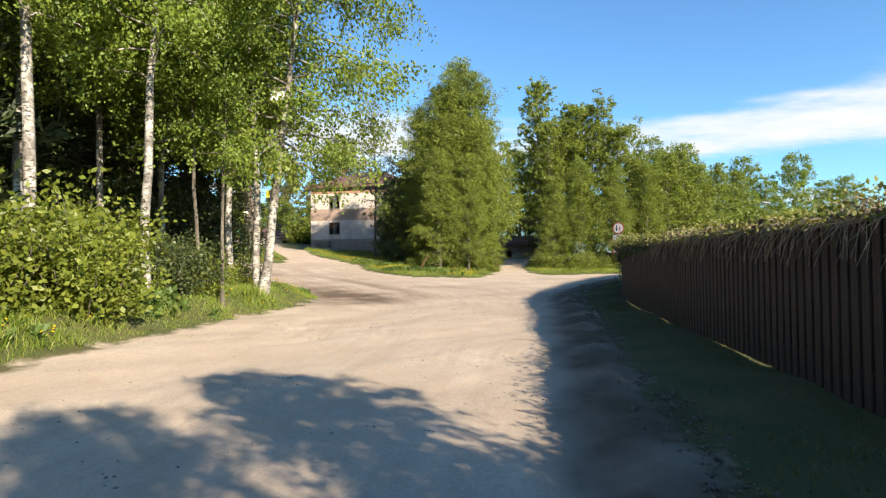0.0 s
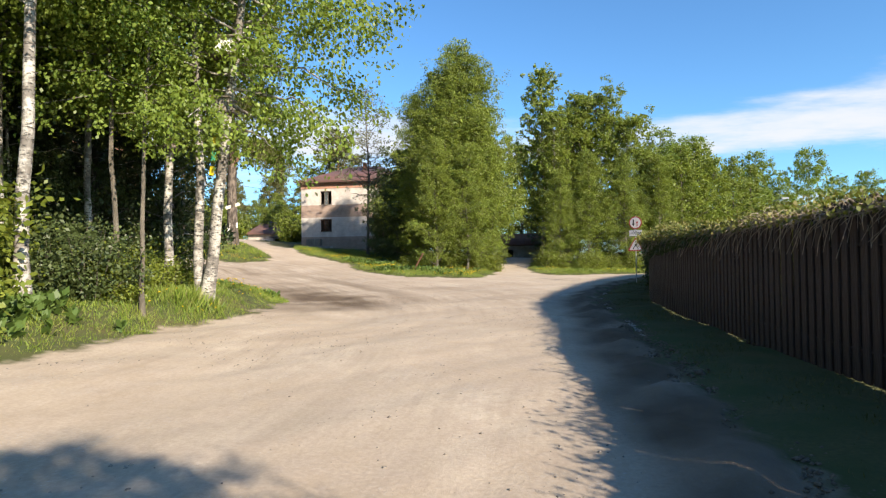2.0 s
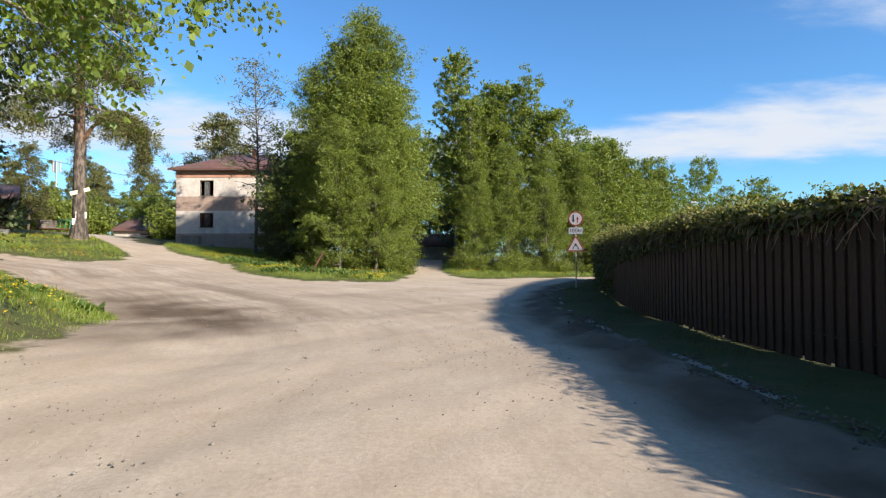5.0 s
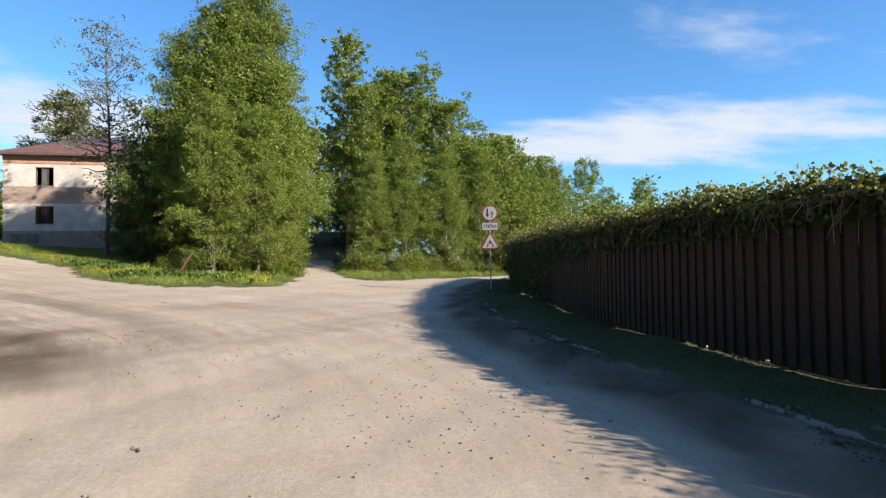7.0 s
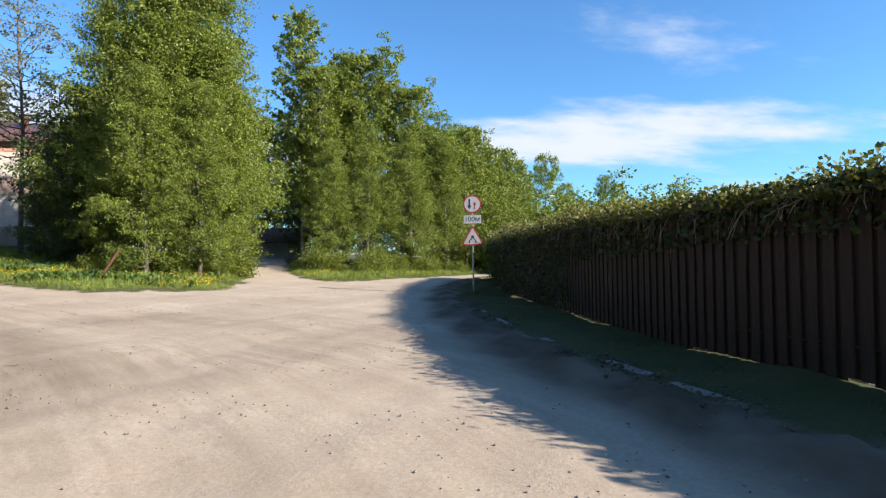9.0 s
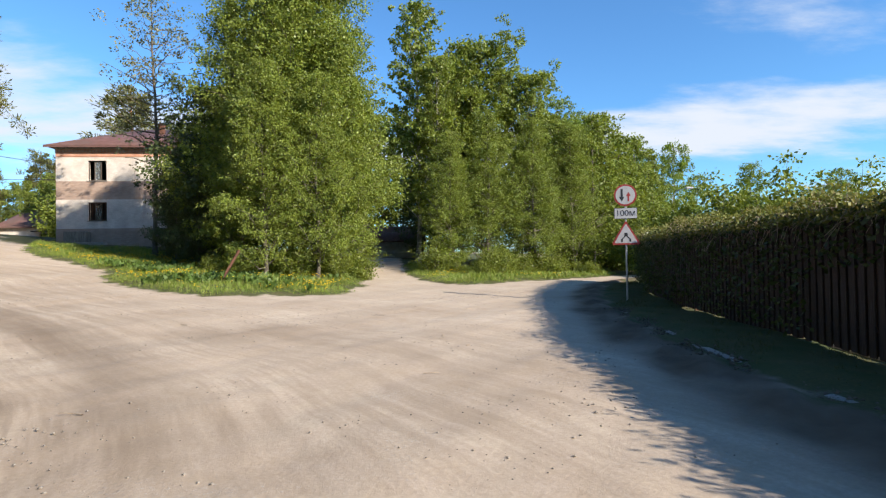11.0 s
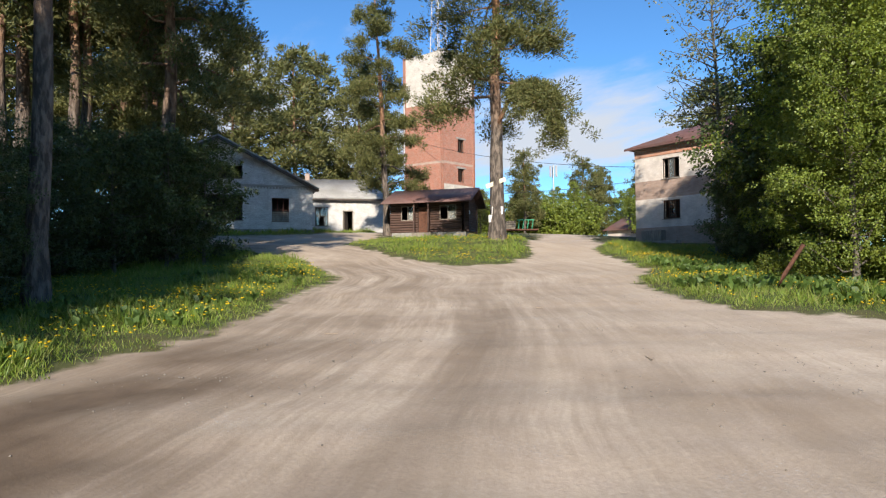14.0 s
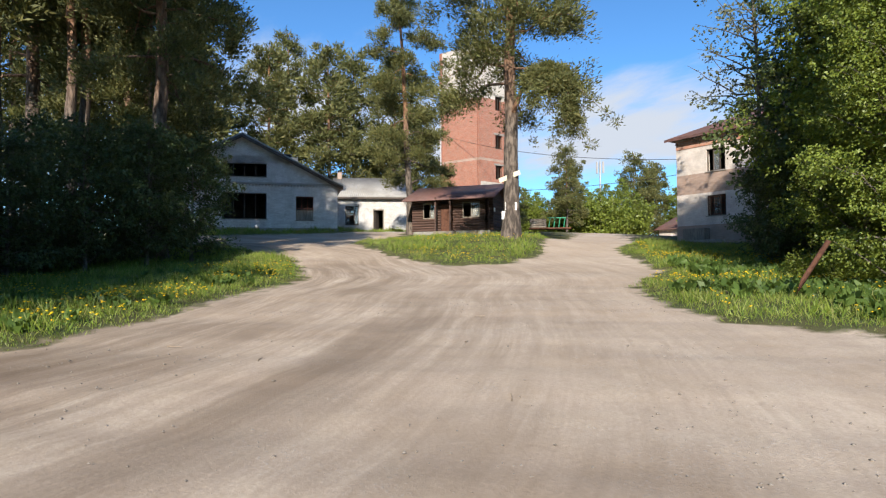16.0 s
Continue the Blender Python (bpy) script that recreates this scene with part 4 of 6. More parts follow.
# ---- trees and shrubs ----
def tree_parts(kind, seed, H, crown_r, low, leaves, leaf, bark, leafmat, n_limb=60, shape=1.0, droop=0.0, trunk_r=None, lean=0.0, needle=False, spread=0.55, twig_show=1.0, rises=(0.15, 0.75), tight=1.0):
    """Meshes of one tree at the origin: trunk with limbs, and a crown of separate leaves that hang on them."""
    rng = np.random.default_rng(seed)
    tr = trunk_r or H * 0.011
    k = 14
    s = np.linspace(0, 1, k)
    bend = np.cumsum(rng.normal(0, 0.012 * H / k * 3, (k, 2)), 0)
    pts = np.stack([bend[:, 0] + lean * H * s, bend[:, 1], s * H], 1)
    pts[0, :2] = 0
    rad = tr * (1 - 0.93 * s) ** 0.8
    rad[0] *= 1.35
    trunk, wood = tube(pts, rad, 9), []
    spots, ways = [], []
    for i in range(n_limb):
        h = low + (0.985 - low) * ((i + rng.uniform(0, 1)) / n_limb) ** 0.9
        rel = (h - low) / (1 - low)
        if kind == "cone":
            reach = crown_r * (1 - rel) ** 0.75 * min(1.0, 0.55 + rel * 4) + 0.25
        elif kind == "oval":
            reach = crown_r * math.sqrt(max(0.03, 1 - (2 * rel - 0.85) ** 2 / 1.35)) * (0.75 + 0.25 * rng.random())
        else:               # open, ragged crown
            reach = crown_r * (0.45 + 0.55 * math.sin(math.pi * min(1, rel * 0.85 + 0.2))) * rng.uniform(0.5, 1.15)
        reach *= rng.uniform(0.72, 1.18) * shape
        az = i * 2.399 + rng.uniform(-0.5, 0.5)
        p0 = np.array([np.interp(h, s, pts[:, 0]), np.interp(h, s, pts[:, 1]), h * H])
        rise = rng.uniform(*rises) if not needle else rng.uniform(-0.15, 0.35)
        q = np.linspace(0, 1, 6)
        out = reach * q
        wig = np.cumsum(rng.normal(0, 0.05 * reach, (6, 3)), 0)
        wig[0] = 0
        z = p0[2] + reach * rise * q - droop * reach * q ** 2
        limb = np.stack([p0[0] + np.cos(az) * out, p0[1] + np.sin(az) * out, z], 1) + wig
        wood.append(tube(limb, (tr * 0.32 * (1 - h) + 0.012) * (1 - 0.85 * q) * twig_show, 4))
        m = max(3, int(leaves / n_limb * (0.35 + reach / crown_r)))
        nclump = max(3, int(m / (60 if needle else 26)))
        tq = rng.uniform(0.3 if needle else 0.25, 1.05, nclump) ** (0.6 if needle else 0.8)
        cc = np.stack([np.interp(tq, q, limb[:, a]) for a in range(3)], 1)
        cs = tight * spread * (0.35 + 0.65 * rng.random(nclump))
        cc += np.clip(rng.normal(size=(nclump, 3)), -1.4, 1.4) * spread * 0.9 * np.array([1, 1, 0.6])
        idx = rng.integers(0, nclump, m)
        off = np.clip(rng.normal(size=(m, 3)), -1.5, 1.5) * cs[idx][:, None] * np.array([0.55, 0.55, 0.45])
        pos = cc[idx] + off
        if droop:
            pos[:, 2] -= np.abs(rng.normal(0, 0.5 * droop, m)) * spread * 2
        if needle:
            wd = off * np.array([1, 1, 0.4]) + np.array([np.cos(az), np.sin(az), 0.9]) * 0.3
        else:
            wd = np.tile(np.array([np.cos(az) * 0.5, np.sin(az) * 0.5, -0.35 - droop]), (m, 1))
        spots.append(pos)
        ways.append(wd)
    pos, wd = np.concatenate(spots), np.concatenate(ways)
    wd /= np.linalg.norm(wd, axis=1, keepdims=True) + 1e-6
    keep = pos[:, 2] > 0.15
    v, f = blades(rng, pos[keep], leaf, 0.26 if needle else 0.7, wd[keep] * (0.9 if needle else 0.6))
    wv, wf = merge(wood)
    return mesh_from("trunk", *trunk, bark, True), mesh_from("crown", v, f, leafmat), mesh_from("branchwork", wv, wf, bark, True)


def plant(meshes, x, y, turn, scale, name, label, category, group="", sink=0.06, tilt=(0, 0)):
    t = thing(name, label, category, Matrix.LocRotScale((x, y, ground_z(x, y) - sink), Euler((tilt[0], tilt[1], turn)), Vector(scale) if isinstance(scale, tuple) else Vector((scale,) * 3)), group)
    part("trunk", meshes[0], None, t)
    tagged(part("crown", meshes[1], None, t), kind="stuff")
    tagged(part("branchwork", meshes[2], None, t), kind="stuff")
    return t


def bush_parts(seed, R, H, leaves, leaf, mat, bark=BARK_GREY):
    """A shrub: many thin stems from the ground, leaves in clumps along them."""
    rng = np.random.default_rng(seed)
    stems, pos, wd = [], [], []
    ns = 26
    for i in range(ns):
        az, far = rng.uniform(0, 2 * np.pi), R * math.sqrt(rng.uniform(0.02, 1))
        h = H * rng.uniform(0.55, 1.08) * (1 - 0.35 * (far / R) ** 2)
        q = np.linspace(0, 1, 6)
        st = np.stack([np.cos(az) * far * (0.35 + 0.65 * q), np.sin(az) * far * (0.35 + 0.65 * q), h * q], 1) + np.cumsum(rng.normal(0, 0.05, (6, 3)), 0) * q[:, None]
        stems.append(tube(st, 0.022 * (1 - 0.8 * q), 4))
        m = leaves // ns
        tq = rng.uniform(0.12, 1.05, max(4, m // 16))
        cc = np.stack([np.interp(tq, q, st[:, a]) for a in range(3)], 1) + rng.normal(size=(len(tq), 3)) * 0.24
        idx = rng.integers(0, len(tq), m)
        o = rng.normal(size=(m, 3)) * np.array([0.16, 0.16, 0.10])
        pos.append(cc[idx] + o)
        wd.append(o * 3 + np.array([0, 0, -0.25]))
    pos, wd = np.concatenate(pos), np.concatenate(wd)
    keep = pos[:, 2] > 0.05
    v, f = blades(rng, pos[keep], leaf, 0.62, wd[keep] * 0.8)
    sv, sf = merge(stems)
    return mesh_from("bush_stems", sv, sf, bark, True), mesh_from("bush_leaves", v, f, mat)


def shrub(meshes, x, y, turn, scale, label, group="", name="bush", sink=0.05):
    t = thing(name, label, "bush", Matrix.LocRotScale((x, y, ground_z(x, y) - sink), Euler((0, 0, turn)), Vector(scale) if isinstance(scale, tuple) else Vector((scale,) * 3)), group)
    tagged(part("stemwork", meshes[0], None, t), kind="stuff")
    tagged(part("foliage", meshes[1], None, t), kind="stuff")
    return t


BIRCH_A = tree_parts("open", 11, 15, 3.9, 0.27, 46000, 0.105, BARK_BIRCH, LEAF_BIRCH, 62, 1.0, 0.55, 0.15, 0.03, spread=0.5)
BIRCH_B = tree_parts("open", 12, 15, 3.0, 0.38, 26000, 0.105, BARK_BIRCH, LEAF_BIRCH, 50, 1.0, 0.5, 0.13, -0.02, spread=0.45)
BIRCH_THIN = tree_parts("open", 15, 11, 1.6, 0.42, 7000, 0.105, BARK_GREY, LEAF_BIRCH, 40, 1.0, 0.4, 0.07, 0.0, spread=0.4)
# Young birches of the thicket, their leaves coloured dark for shade.
BIRCH_LOW = tree_parts("oval", 14, 11, 2.3, 0.08, 20000, 0.105, BARK_BIRCH, LEAF_SHADE, 60, 1.0, 0.3, 0.08, 0.0, spread=0.45)
BIRCH_FAR = tree_parts("oval", 13, 17, 3.0, 0.2, 15000, 0.19, BARK_BIRCH, LEAF_BIRCH, 55, 1.0, 0.3, 0.14, 0.0, spread=0.55)
ALDER_A = tree_parts("cone", 21, 18.4, 4.3, 0.05, 84000, 0.118, BARK_GREY, LEAF_ALDER, 130, 1.0, 0.1, 0.2, spread=0.62, rises=(0.25, 1.1), tight=0.8)
ALDER_B = tree_parts("cone", 22, 16.6, 3.5, 0.05, 54000, 0.12, BARK_GREY, LEAF_ALDER, 110, 1.0, 0.08, 0.17, spread=0.62, rises=(0.25, 1.2), tight=0.8)
ASPEN_A = tree_parts("oval", 23, 18.4, 2.0, 0.16, 15000, 0.19, BARK_BIRCH, LEAF_ALDER, 84, 1.0, 0.0, 0.17, spread=0.5, rises=(0.7, 1.6), tight=0.75)
ASPEN_B = tree_parts("oval", 24, 16.8, 3.7, 0.08, 32000, 0.185, BARK_GREY, LEAF_ALDER, 105, 1.0, 0.0, 0.18, spread=0.55, rises=(0.75, 1.5), tight=0.75)
ASPEN_FAR = tree_parts("cone", 27, 19, 4.6, 0.10, 13000, 0.26, BARK_GREY, LEAF_ALDER, 80, 1.0, 0.0, 0.18, spread=0.7)
# Willow leaves carry their shade in the colour.
WILLOW = tree_parts("oval", 25, 10, 3.4, 0.06, 17000, 0.17, BARK_GREY, LEAF_SHADE, 70, 1.0, 0.1, 0.14, spread=0.6)
BARE = tree_parts("open", 26, 17, 3.2, 0.35, 3800, 0.16, BARK_GREY, LEAF_GREY, 80, 1.0, 0.0, 0.15, spread=0.55, twig_show=1.4)
PINE_A = tree_parts("open", 31, 22, 4.6, 0.38, 60000, 0.22, BARK_PINE, NEEDLE, 36, 1.05, 0.4, 0.42, 0.0, True, 0.62)
PINE_LOW = tree_parts("open", 35, 22, 4.4, 0.20, 56000, 0.24, BARK_PINE, NEEDLE, 32, 1.1, 0.3, 0.34, 0.0, True, 0.55)
PINE_B = tree_parts("open", 32, 24, 3.8, 0.45, 18000, 0.34, BARK_PINE, NEEDLE, 36, 1.0, 0.25, 0.28, 0.01, True, 0.6)
PINE_C = tree_parts("cone", 33, 18, 4.0, 0.18, 15000, 0.45, BARK_PINE, NEEDLE, 60, 1.0, 0.1, 0.22, 0.0, True, 0.85)
SPRUCE_A = tree_parts("cone", 34, 17, 3.0, 0.06, 9000, 0.36, BARK_GREY, SPRUCE, 100, 1.0, 0.35, 0.18, 0.0, True, 0.5)
# Shrub for the wood edge, with shade put into its leaf colour.
BUSH_A = bush_parts(41, 1.5, 2.9, 5600, 0.125, LEAF_SHADE)
BUSH_B = bush_parts(42, 1.2, 2.1, 4400, 0.125, LEAF_BUSH)
BUSH_FAR = bush_parts(43, 2.6, 4.2, 8000, 0.20, LEAF_ALDER)
BUSH_ROUND = bush_parts(44, 2.6, 4.2, 15000, 0.14, LEAF_ALDER)
RNG = random.Random(7)


def hanging_bough(tree):
    """The long bough of the old pine that bends out and hangs down."""
    rng = np.random.default_rng(61)
    back = tree.matrix_basis.inverted()
    line = np.array([(-25.9, 38.5, 9.6), (-25.0, 38.55, 11.0), (-23.8, 38.6, 11.9), (-22.5, 38.55, 11.6), (-21.6, 38.5, 10.4), (-21.2, 38.45, 8.8)])
    wood, spots, ways = [tube(line, [0.15, 0.12, 0.10, 0.075, 0.05, 0.025], 7)], [], []
    q = np.linspace(0, 1, 6)
    for i in range(46):
        t = rng.uniform(0.3, 1.0)
        p = np.array([np.interp(t, q, line[:, a]) for a in range(3)])
        L = rng.uniform(0.7, 1.9)
        d = rng.normal(size=3) * np.array([0.55, 0.7, 0.2])
        u = np.linspace(0, 1, 5)
        tw = p + d * L * u[:, None] * 0.8
        tw[:, 2] -= L * rng.uniform(0.5, 1.25) * u ** 1.5
        wood.append(tube(tw, 0.02 * (1 - 0.7 * u), 4))
        for k in range(5):
            c = tw[k] + rng.normal(0, 0.10, 3)
            off = np.clip(rng.normal(size=(90, 3)), -1.5, 1.5) * np.array([0.17, 0.17, 0.14])
            spots.append(c + off)
            ways.append(off * 2 + np.array([0, 0, 0.1]))
    v, f = blades(rng, np.concatenate(spots), 0.2, 0.26, np.concatenate(ways))
    for name, mesh in (("bough", mesh_from("bough", *merge(wood), BARK_PINE, True)), ("needlework", mesh_from("needlework", v, f, NEEDLE))):
        ob = part(name, mesh, None, tree)
        ob.matrix_parent_inverse = back
        if name == "needlework":
            tagged(ob, kind="stuff")


def place_trees():
    # dark growth that closes the view behind the aspens
    for i, (x, y, sc) in enumerate(((1.6, 55, 0.7), (4.2, 56.5, 0.75), (7, 55.5, 0.75), (9.8, 54.5, 0.7), (12.4, 53, 0.65), (14.8, 55, 0.6))):
        plant(WILLOW, x, y, i * 2.7, sc, "willow", "shaded willow standing behind the aspens", "tree", "willows behind the aspens")
    # birches on the bank
    for i, (x, y, mesh, sc, tilt) in enumerate(((-7.3, 5.75, BIRCH_A, 1.0, (0.02, 0.10)), (-7.5, 5.85, BIRCH_B, 0.95, (-0.01, 0.0)), (-9.0, 6.7, BIRCH_B, 0.95, (0, 0)), (-11.6, 6.8, BIRCH_B, 0.85, (0, 0)),
                                                (-9.5, -0.4, BIRCH_B, 1.1, (0, 0.01)), (-8.2, 1.6, BIRCH_B, 0.95, (0, -0.02)), (-12.5, 2.2, BIRCH_B, 1.05, (0, 0)), (-12.2, 4.6, BIRCH_B, 0.95, (0, 0.02)), (-13.0, -3.5, BIRCH_B, 1.1, (0, 0)), (-14.5, 8.5, BIRCH_B, 1.0, (0, 0)),
                                                (-7.3, 3.5, BIRCH_THIN, 0.8, (0.01, 0.02)), (-8.6, 4.3, BIRCH_THIN, 0.95, (0, -0.03)))):
        plant(mesh, x, y, i * 1.9, sc, "birch", "slender birch with white bark and fresh hanging leaves", "tree", "birches on the bank", tilt=tilt)
    # dark spruces and pines behind them
    for i, (x, y, mesh, sc) in enumerate(((-13.5, -0.5, SPRUCE_A, 1.0), (-15.5, 4.0, SPRUCE_A, 0.95), (-17, -4, SPRUCE_A, 0.8), (-18.5, 1.0, SPRUCE_A, 0.7), (-20, 7, SPRUCE_A, 0.95), (-17.2, 7.6, SPRUCE_A, 0.95),
                                          (-15, -9, SPRUCE_A, 1.1), (-24, 3, SPRUCE_A, 0.7), (-22, -4, SPRUCE_A, 0.7), (-24, 9, SPRUCE_A, 0.6), (-29, 8, SPRUCE_A, 0.6))):
        plant(mesh, x, y, i * 1.3, sc, "spruce", "dark spruce crowded in the shady wood", "tree", "spruces in the wood")
    for i, (x, y, mesh, sc) in enumerate(((-31.5, 21.4, PINE_A, 1.0), (-18.6, 15.4, PINE_B, 0.95), (-35.1, 18.6, PINE_B, 1.1), (-34.5, 15.0, PINE_B, 1.15), (-21.5, 13.5, PINE_B, 1.0), (-34.5, 18, PINE_B, 1.1), (-37, 21.5, PINE_B, 1.0), (-40, 16, PINE_A, 1.1))):
        plant(mesh, x, y, i * 2.1 + 0.4, sc, "pine", "tall pine with orange upper trunk and high dark crown", "tree", "pines beside the hall")
    # the wooded clump on the right-hand grass
    for i, (x, y, mesh, sc) in enumerate(((-5.8, 38.6, ALDER_A, 1.0), (-4.5, 39.2, ALDER_B, 1.02), (-7.4, 38.8, ALDER_B, 0.98), (-9.3, 39.2, ALDER_B, 0.86), (-3.9, 37.6, ALDER_B, 0.74),
                                          (-4.7, 35.2, ALDER_B, 0.58), (-6.9, 34.6, ALDER_B, 0.60), (-8.3, 36.6, ALDER_B, 0.52), (-7.0, 43, ALDER_A, 0.92), (-9.8, 43.6, ALDER_B, 0.8), (-4.8, 44.5, ALDER_B, 0.85))):
        plant(mesh, x, y, i * 1.7, sc, "alder", "dense bright green alder leafy to the ground", "tree", "alders on the grass")
    for i, (x, y, sc) in enumerate(((-10.5, 40.4, 0.95), (-12.4, 42.0, 0.6), (-11.0, 38.6, 0.42), (-12.6, 44.6, 0.75), (-13.6, 47, 0.8), (-12.6, 40.0, 0.38), (-15.0, 50.5, 0.75))):
        plant(WILLOW, x, y, i * 2.3, sc, "willow", "willow with its shade put into the leaf colour", "tree", "willows by the house")
    plant(BARE, -15.4, 44.5, 0.3, 0.95, "young_aspen", "thin aspen with pale half-open leaves", "tree")
    # the second clump beyond the lane
    for i, (x, y, mesh, sc) in enumerate(((0.9, 50.2, ASPEN_A, 1.05), (3.4, 49.5, ASPEN_B, 0.84), (6.2, 50, ASPEN_B, 0.96), (9.0, 49, ASPEN_B, 0.82), (11.2, 48.6, ASPEN_B, 0.62), (5.0, 44, ALDER_B, 0.62), (2.4, 43.0, ALDER_B, 0.52), (8.0, 44.2, ALDER_B, 0.60), (11.4, 46.5, ALDER_B, 0.62), (2.2, 46.5, ASPEN_A, 0.78), (4.6, 53, ASPEN_A, 0.95))):
        plant(mesh, x, y, i * 1.1 + 0.5, sc, "aspen", "tall aspen with light green leaves", "tree", "aspens beyond the lane")
    # Low-boughed pines added so that their shade falls on the hall front.
    for i, (x, y, sc) in enumerate(((-41.5, 23.0, 0.85), (-37, 20.5, 0.9), (-46.0, 21.5, 0.85))):
        plant(PINE_LOW, x, y, i * 2.3 + 0.5, sc, "pine", "pine with low dark boughs beside the hall", "tree", "pines beside the hall")
    # pine with the notices, pine before the wing
    old = plant(PINE_A, -25.9, 38.5, 2.2, (1.15, 1.15, 1.0), "pine", "old pine with a forked crown standing on the grass island", "tree", tilt=(0.0, -0.02))
    hanging_bough(old)
    plant(PINE_LOW, -42.3, 41.6, 0.7, 0.95, "pine", "leaning pine in front of the white wing", "tree", tilt=(0.03, -0.04))
    # pines far behind the hall and house
    for i, (x, y, mesh, sc) in enumerate(((-66, 44, PINE_C, 1.3), (-72, 50, PINE_C, 1.4), (-64, 52, PINE_C, 1.25), (-70, 38, PINE_C, 1.3), (-76, 42, PINE_B, 1.15), (-72, 60, PINE_C, 1.1), (-64, 28, PINE_C, 1.3), (-66, 18, PINE_C, 1.4), (-58, 14, PINE_C, 1.2), (-80, 30, PINE_C, 1.4),
                                          (-31.8, 80.5, PINE_C, (1.45, 1.45, 1.06)), (-62, 96, PINE_C, 0.9), (-62, 100, PINE_C, 0.8), (-53, 71, PINE_C, 0.68), (-60, 112, PINE_C, 0.95), (-56, 109, PINE_C, 0.85), (-51.5, 111, PINE_C, 0.85), (-65, 106, PINE_C, 0.9), (-46, 116, PINE_C, 0.8), (-42, 108, PINE_C, 0.9), (-70, 90, PINE_C, 0.8), (-50, 60, PINE_C, 0.3), (-33, 100, PINE_C, 0.7), (-78, 78, PINE_C, 0.8))):
        plant(mesh, x, y, i * 1.9, sc, "pine", "distant pine with a broad green crown", "tree", "distant pines")
    # low green belt in the distance
    for i in range(26):
        x, y = -78 + i * 2.1 + RNG.uniform(-1, 1), 82 + RNG.uniform(-5, 8) + (i % 3) * 4
        if -54 < x < -40 and y < 97:
            y = 100 + RNG.uniform(0, 6)
        shrub(BUSH_FAR, x, y, i * 1.3, RNG.uniform(1.1, 1.9), "distant thicket of light green bushes", "distant thicket")
    for i in range(12):
        q = i / 11
        shrub(BUSH_FAR, -67 + 15 * q + RNG.uniform(-1, 1), 65 + 14 * q + RNG.uniform(-1, 2), i * 1.9, RNG.uniform(1.1, 1.7), "light green thicket behind the tower", "thicket behind the tower")
    for i in range(9):
        q = i / 8
        plant(ASPEN_FAR, -66 + 14.5 * q + RNG.uniform(-1, 1), 70 + 13 * q + RNG.uniform(-1, 2), i * 1.3, RNG.uniform(0.36, 0.5), "aspen", "young aspen in the belt behind the tower", "tree", "aspens behind the tower")
    for i in range(6):
        plant(ASPEN_FAR, -55 + i * 2.4, 101 + RNG.uniform(-2, 3), i * 1.7, RNG.uniform(0.5, 0.65), "aspen", "young aspen behind the low shed", "tree", "aspens behind the shed")
    for i in range(13):
        plant(ASPEN_FAR, -76 + i * 4.1 + RNG.uniform(-1, 1), 93 + RNG.uniform(-5, 12), i * 1.7, RNG.uniform(0.42, 0.6), "aspen", "distant young aspen in a light green belt", "tree", "distant aspens")
    for i in range(14):
        shrub(BUSH_FAR, 13 + i * 3.4 + RNG.uniform(-1, 1), 49 + i * 1.5 + RNG.uniform(-1, 2), i, RNG.uniform(0.8, 1.4), "green thicket along the bending road", "roadside thicket")
    for i, (x, y, sc) in enumerate(((13, 56, 0.85), (16, 60, 0.8), (19, 64, 0.9), (22, 70, 0.8), (30, 78, 0.95), (41, 88, 1.1), (26, 74, 0.8), (36, 84, 0.8), (38, 66, 0.68), (45, 62, 0.6), (14, 52, 0.7), (34, 86, 0.85), (52, 74, 0.6), (48, 94, 0.9), (20, 78, 0.9))):
        plant(BIRCH_FAR, x, y, i * 1.4, sc, "birch", "distant upright birch with fresh leaves", "tree", "distant birches")
    for i, (x, y, sc) in enumerate(((13.8, 49, 0.62), (15.8, 51.5, 0.66), (18.2, 54, 0.6), (20.8, 56.5, 0.62), (23.5, 60, 0.6))):
        plant(ASPEN_FAR, x, y, i * 1.6, sc, "alder", "green alder along the bending road", "tree", "alders along the bend")
    # bushes behind the fence
    for i, (x, y, sc) in enumerate(((19.5, 42, 1.5), (22.5, 41, 1.7), (26, 39.5, 1.6), (29, 38, 1.4), (17, 45, 1.3))):
        shrub(BUSH_ROUND, x, y, i * 1.1, sc, "round green bush behind the fence", "bushes behind the fence")
    # trees behind the walker, whose shade lies over the road
    for i, (x, y, mesh, sc) in enumerate(((6.3, -11.2, BIRCH_FAR, 0.38), (7.6, -12.2, BIRCH_FAR, 0.42), (6.4, -14.0, BIRCH_FAR, 0.40), (8.2, -15.2, BIRCH_FAR, 0.45), (6.8, -16.4, BIRCH_FAR, 0.42))):
        plant(mesh, x, y, i * 1.2, sc, "birch", "birch behind the board fence", "tree", "birches behind the fence")
    # thicket on the left bank
    for i, (x, y, sc) in enumerate(((-11.5, -5.5, 0.9), (-13.2, 5.8, 0.8), (-14.5, 2.5, 0.95), (-15.5, 7.5, 0.7))):
        plant(BIRCH_LOW, x, y, i * 2.4, sc, "young_birch", "young birch leafy to the ground in the thicket", "tree", "young birches in the thicket")
    for i in range(34):
        y = -9 + i * 0.46 + RNG.uniform(-0.2, 0.2)
        x = -6.95 - RNG.uniform(0, 2.6) - (1.2 if y > 1.6 else 0)
        if y > 4.6 and x > -9.5:
            continue
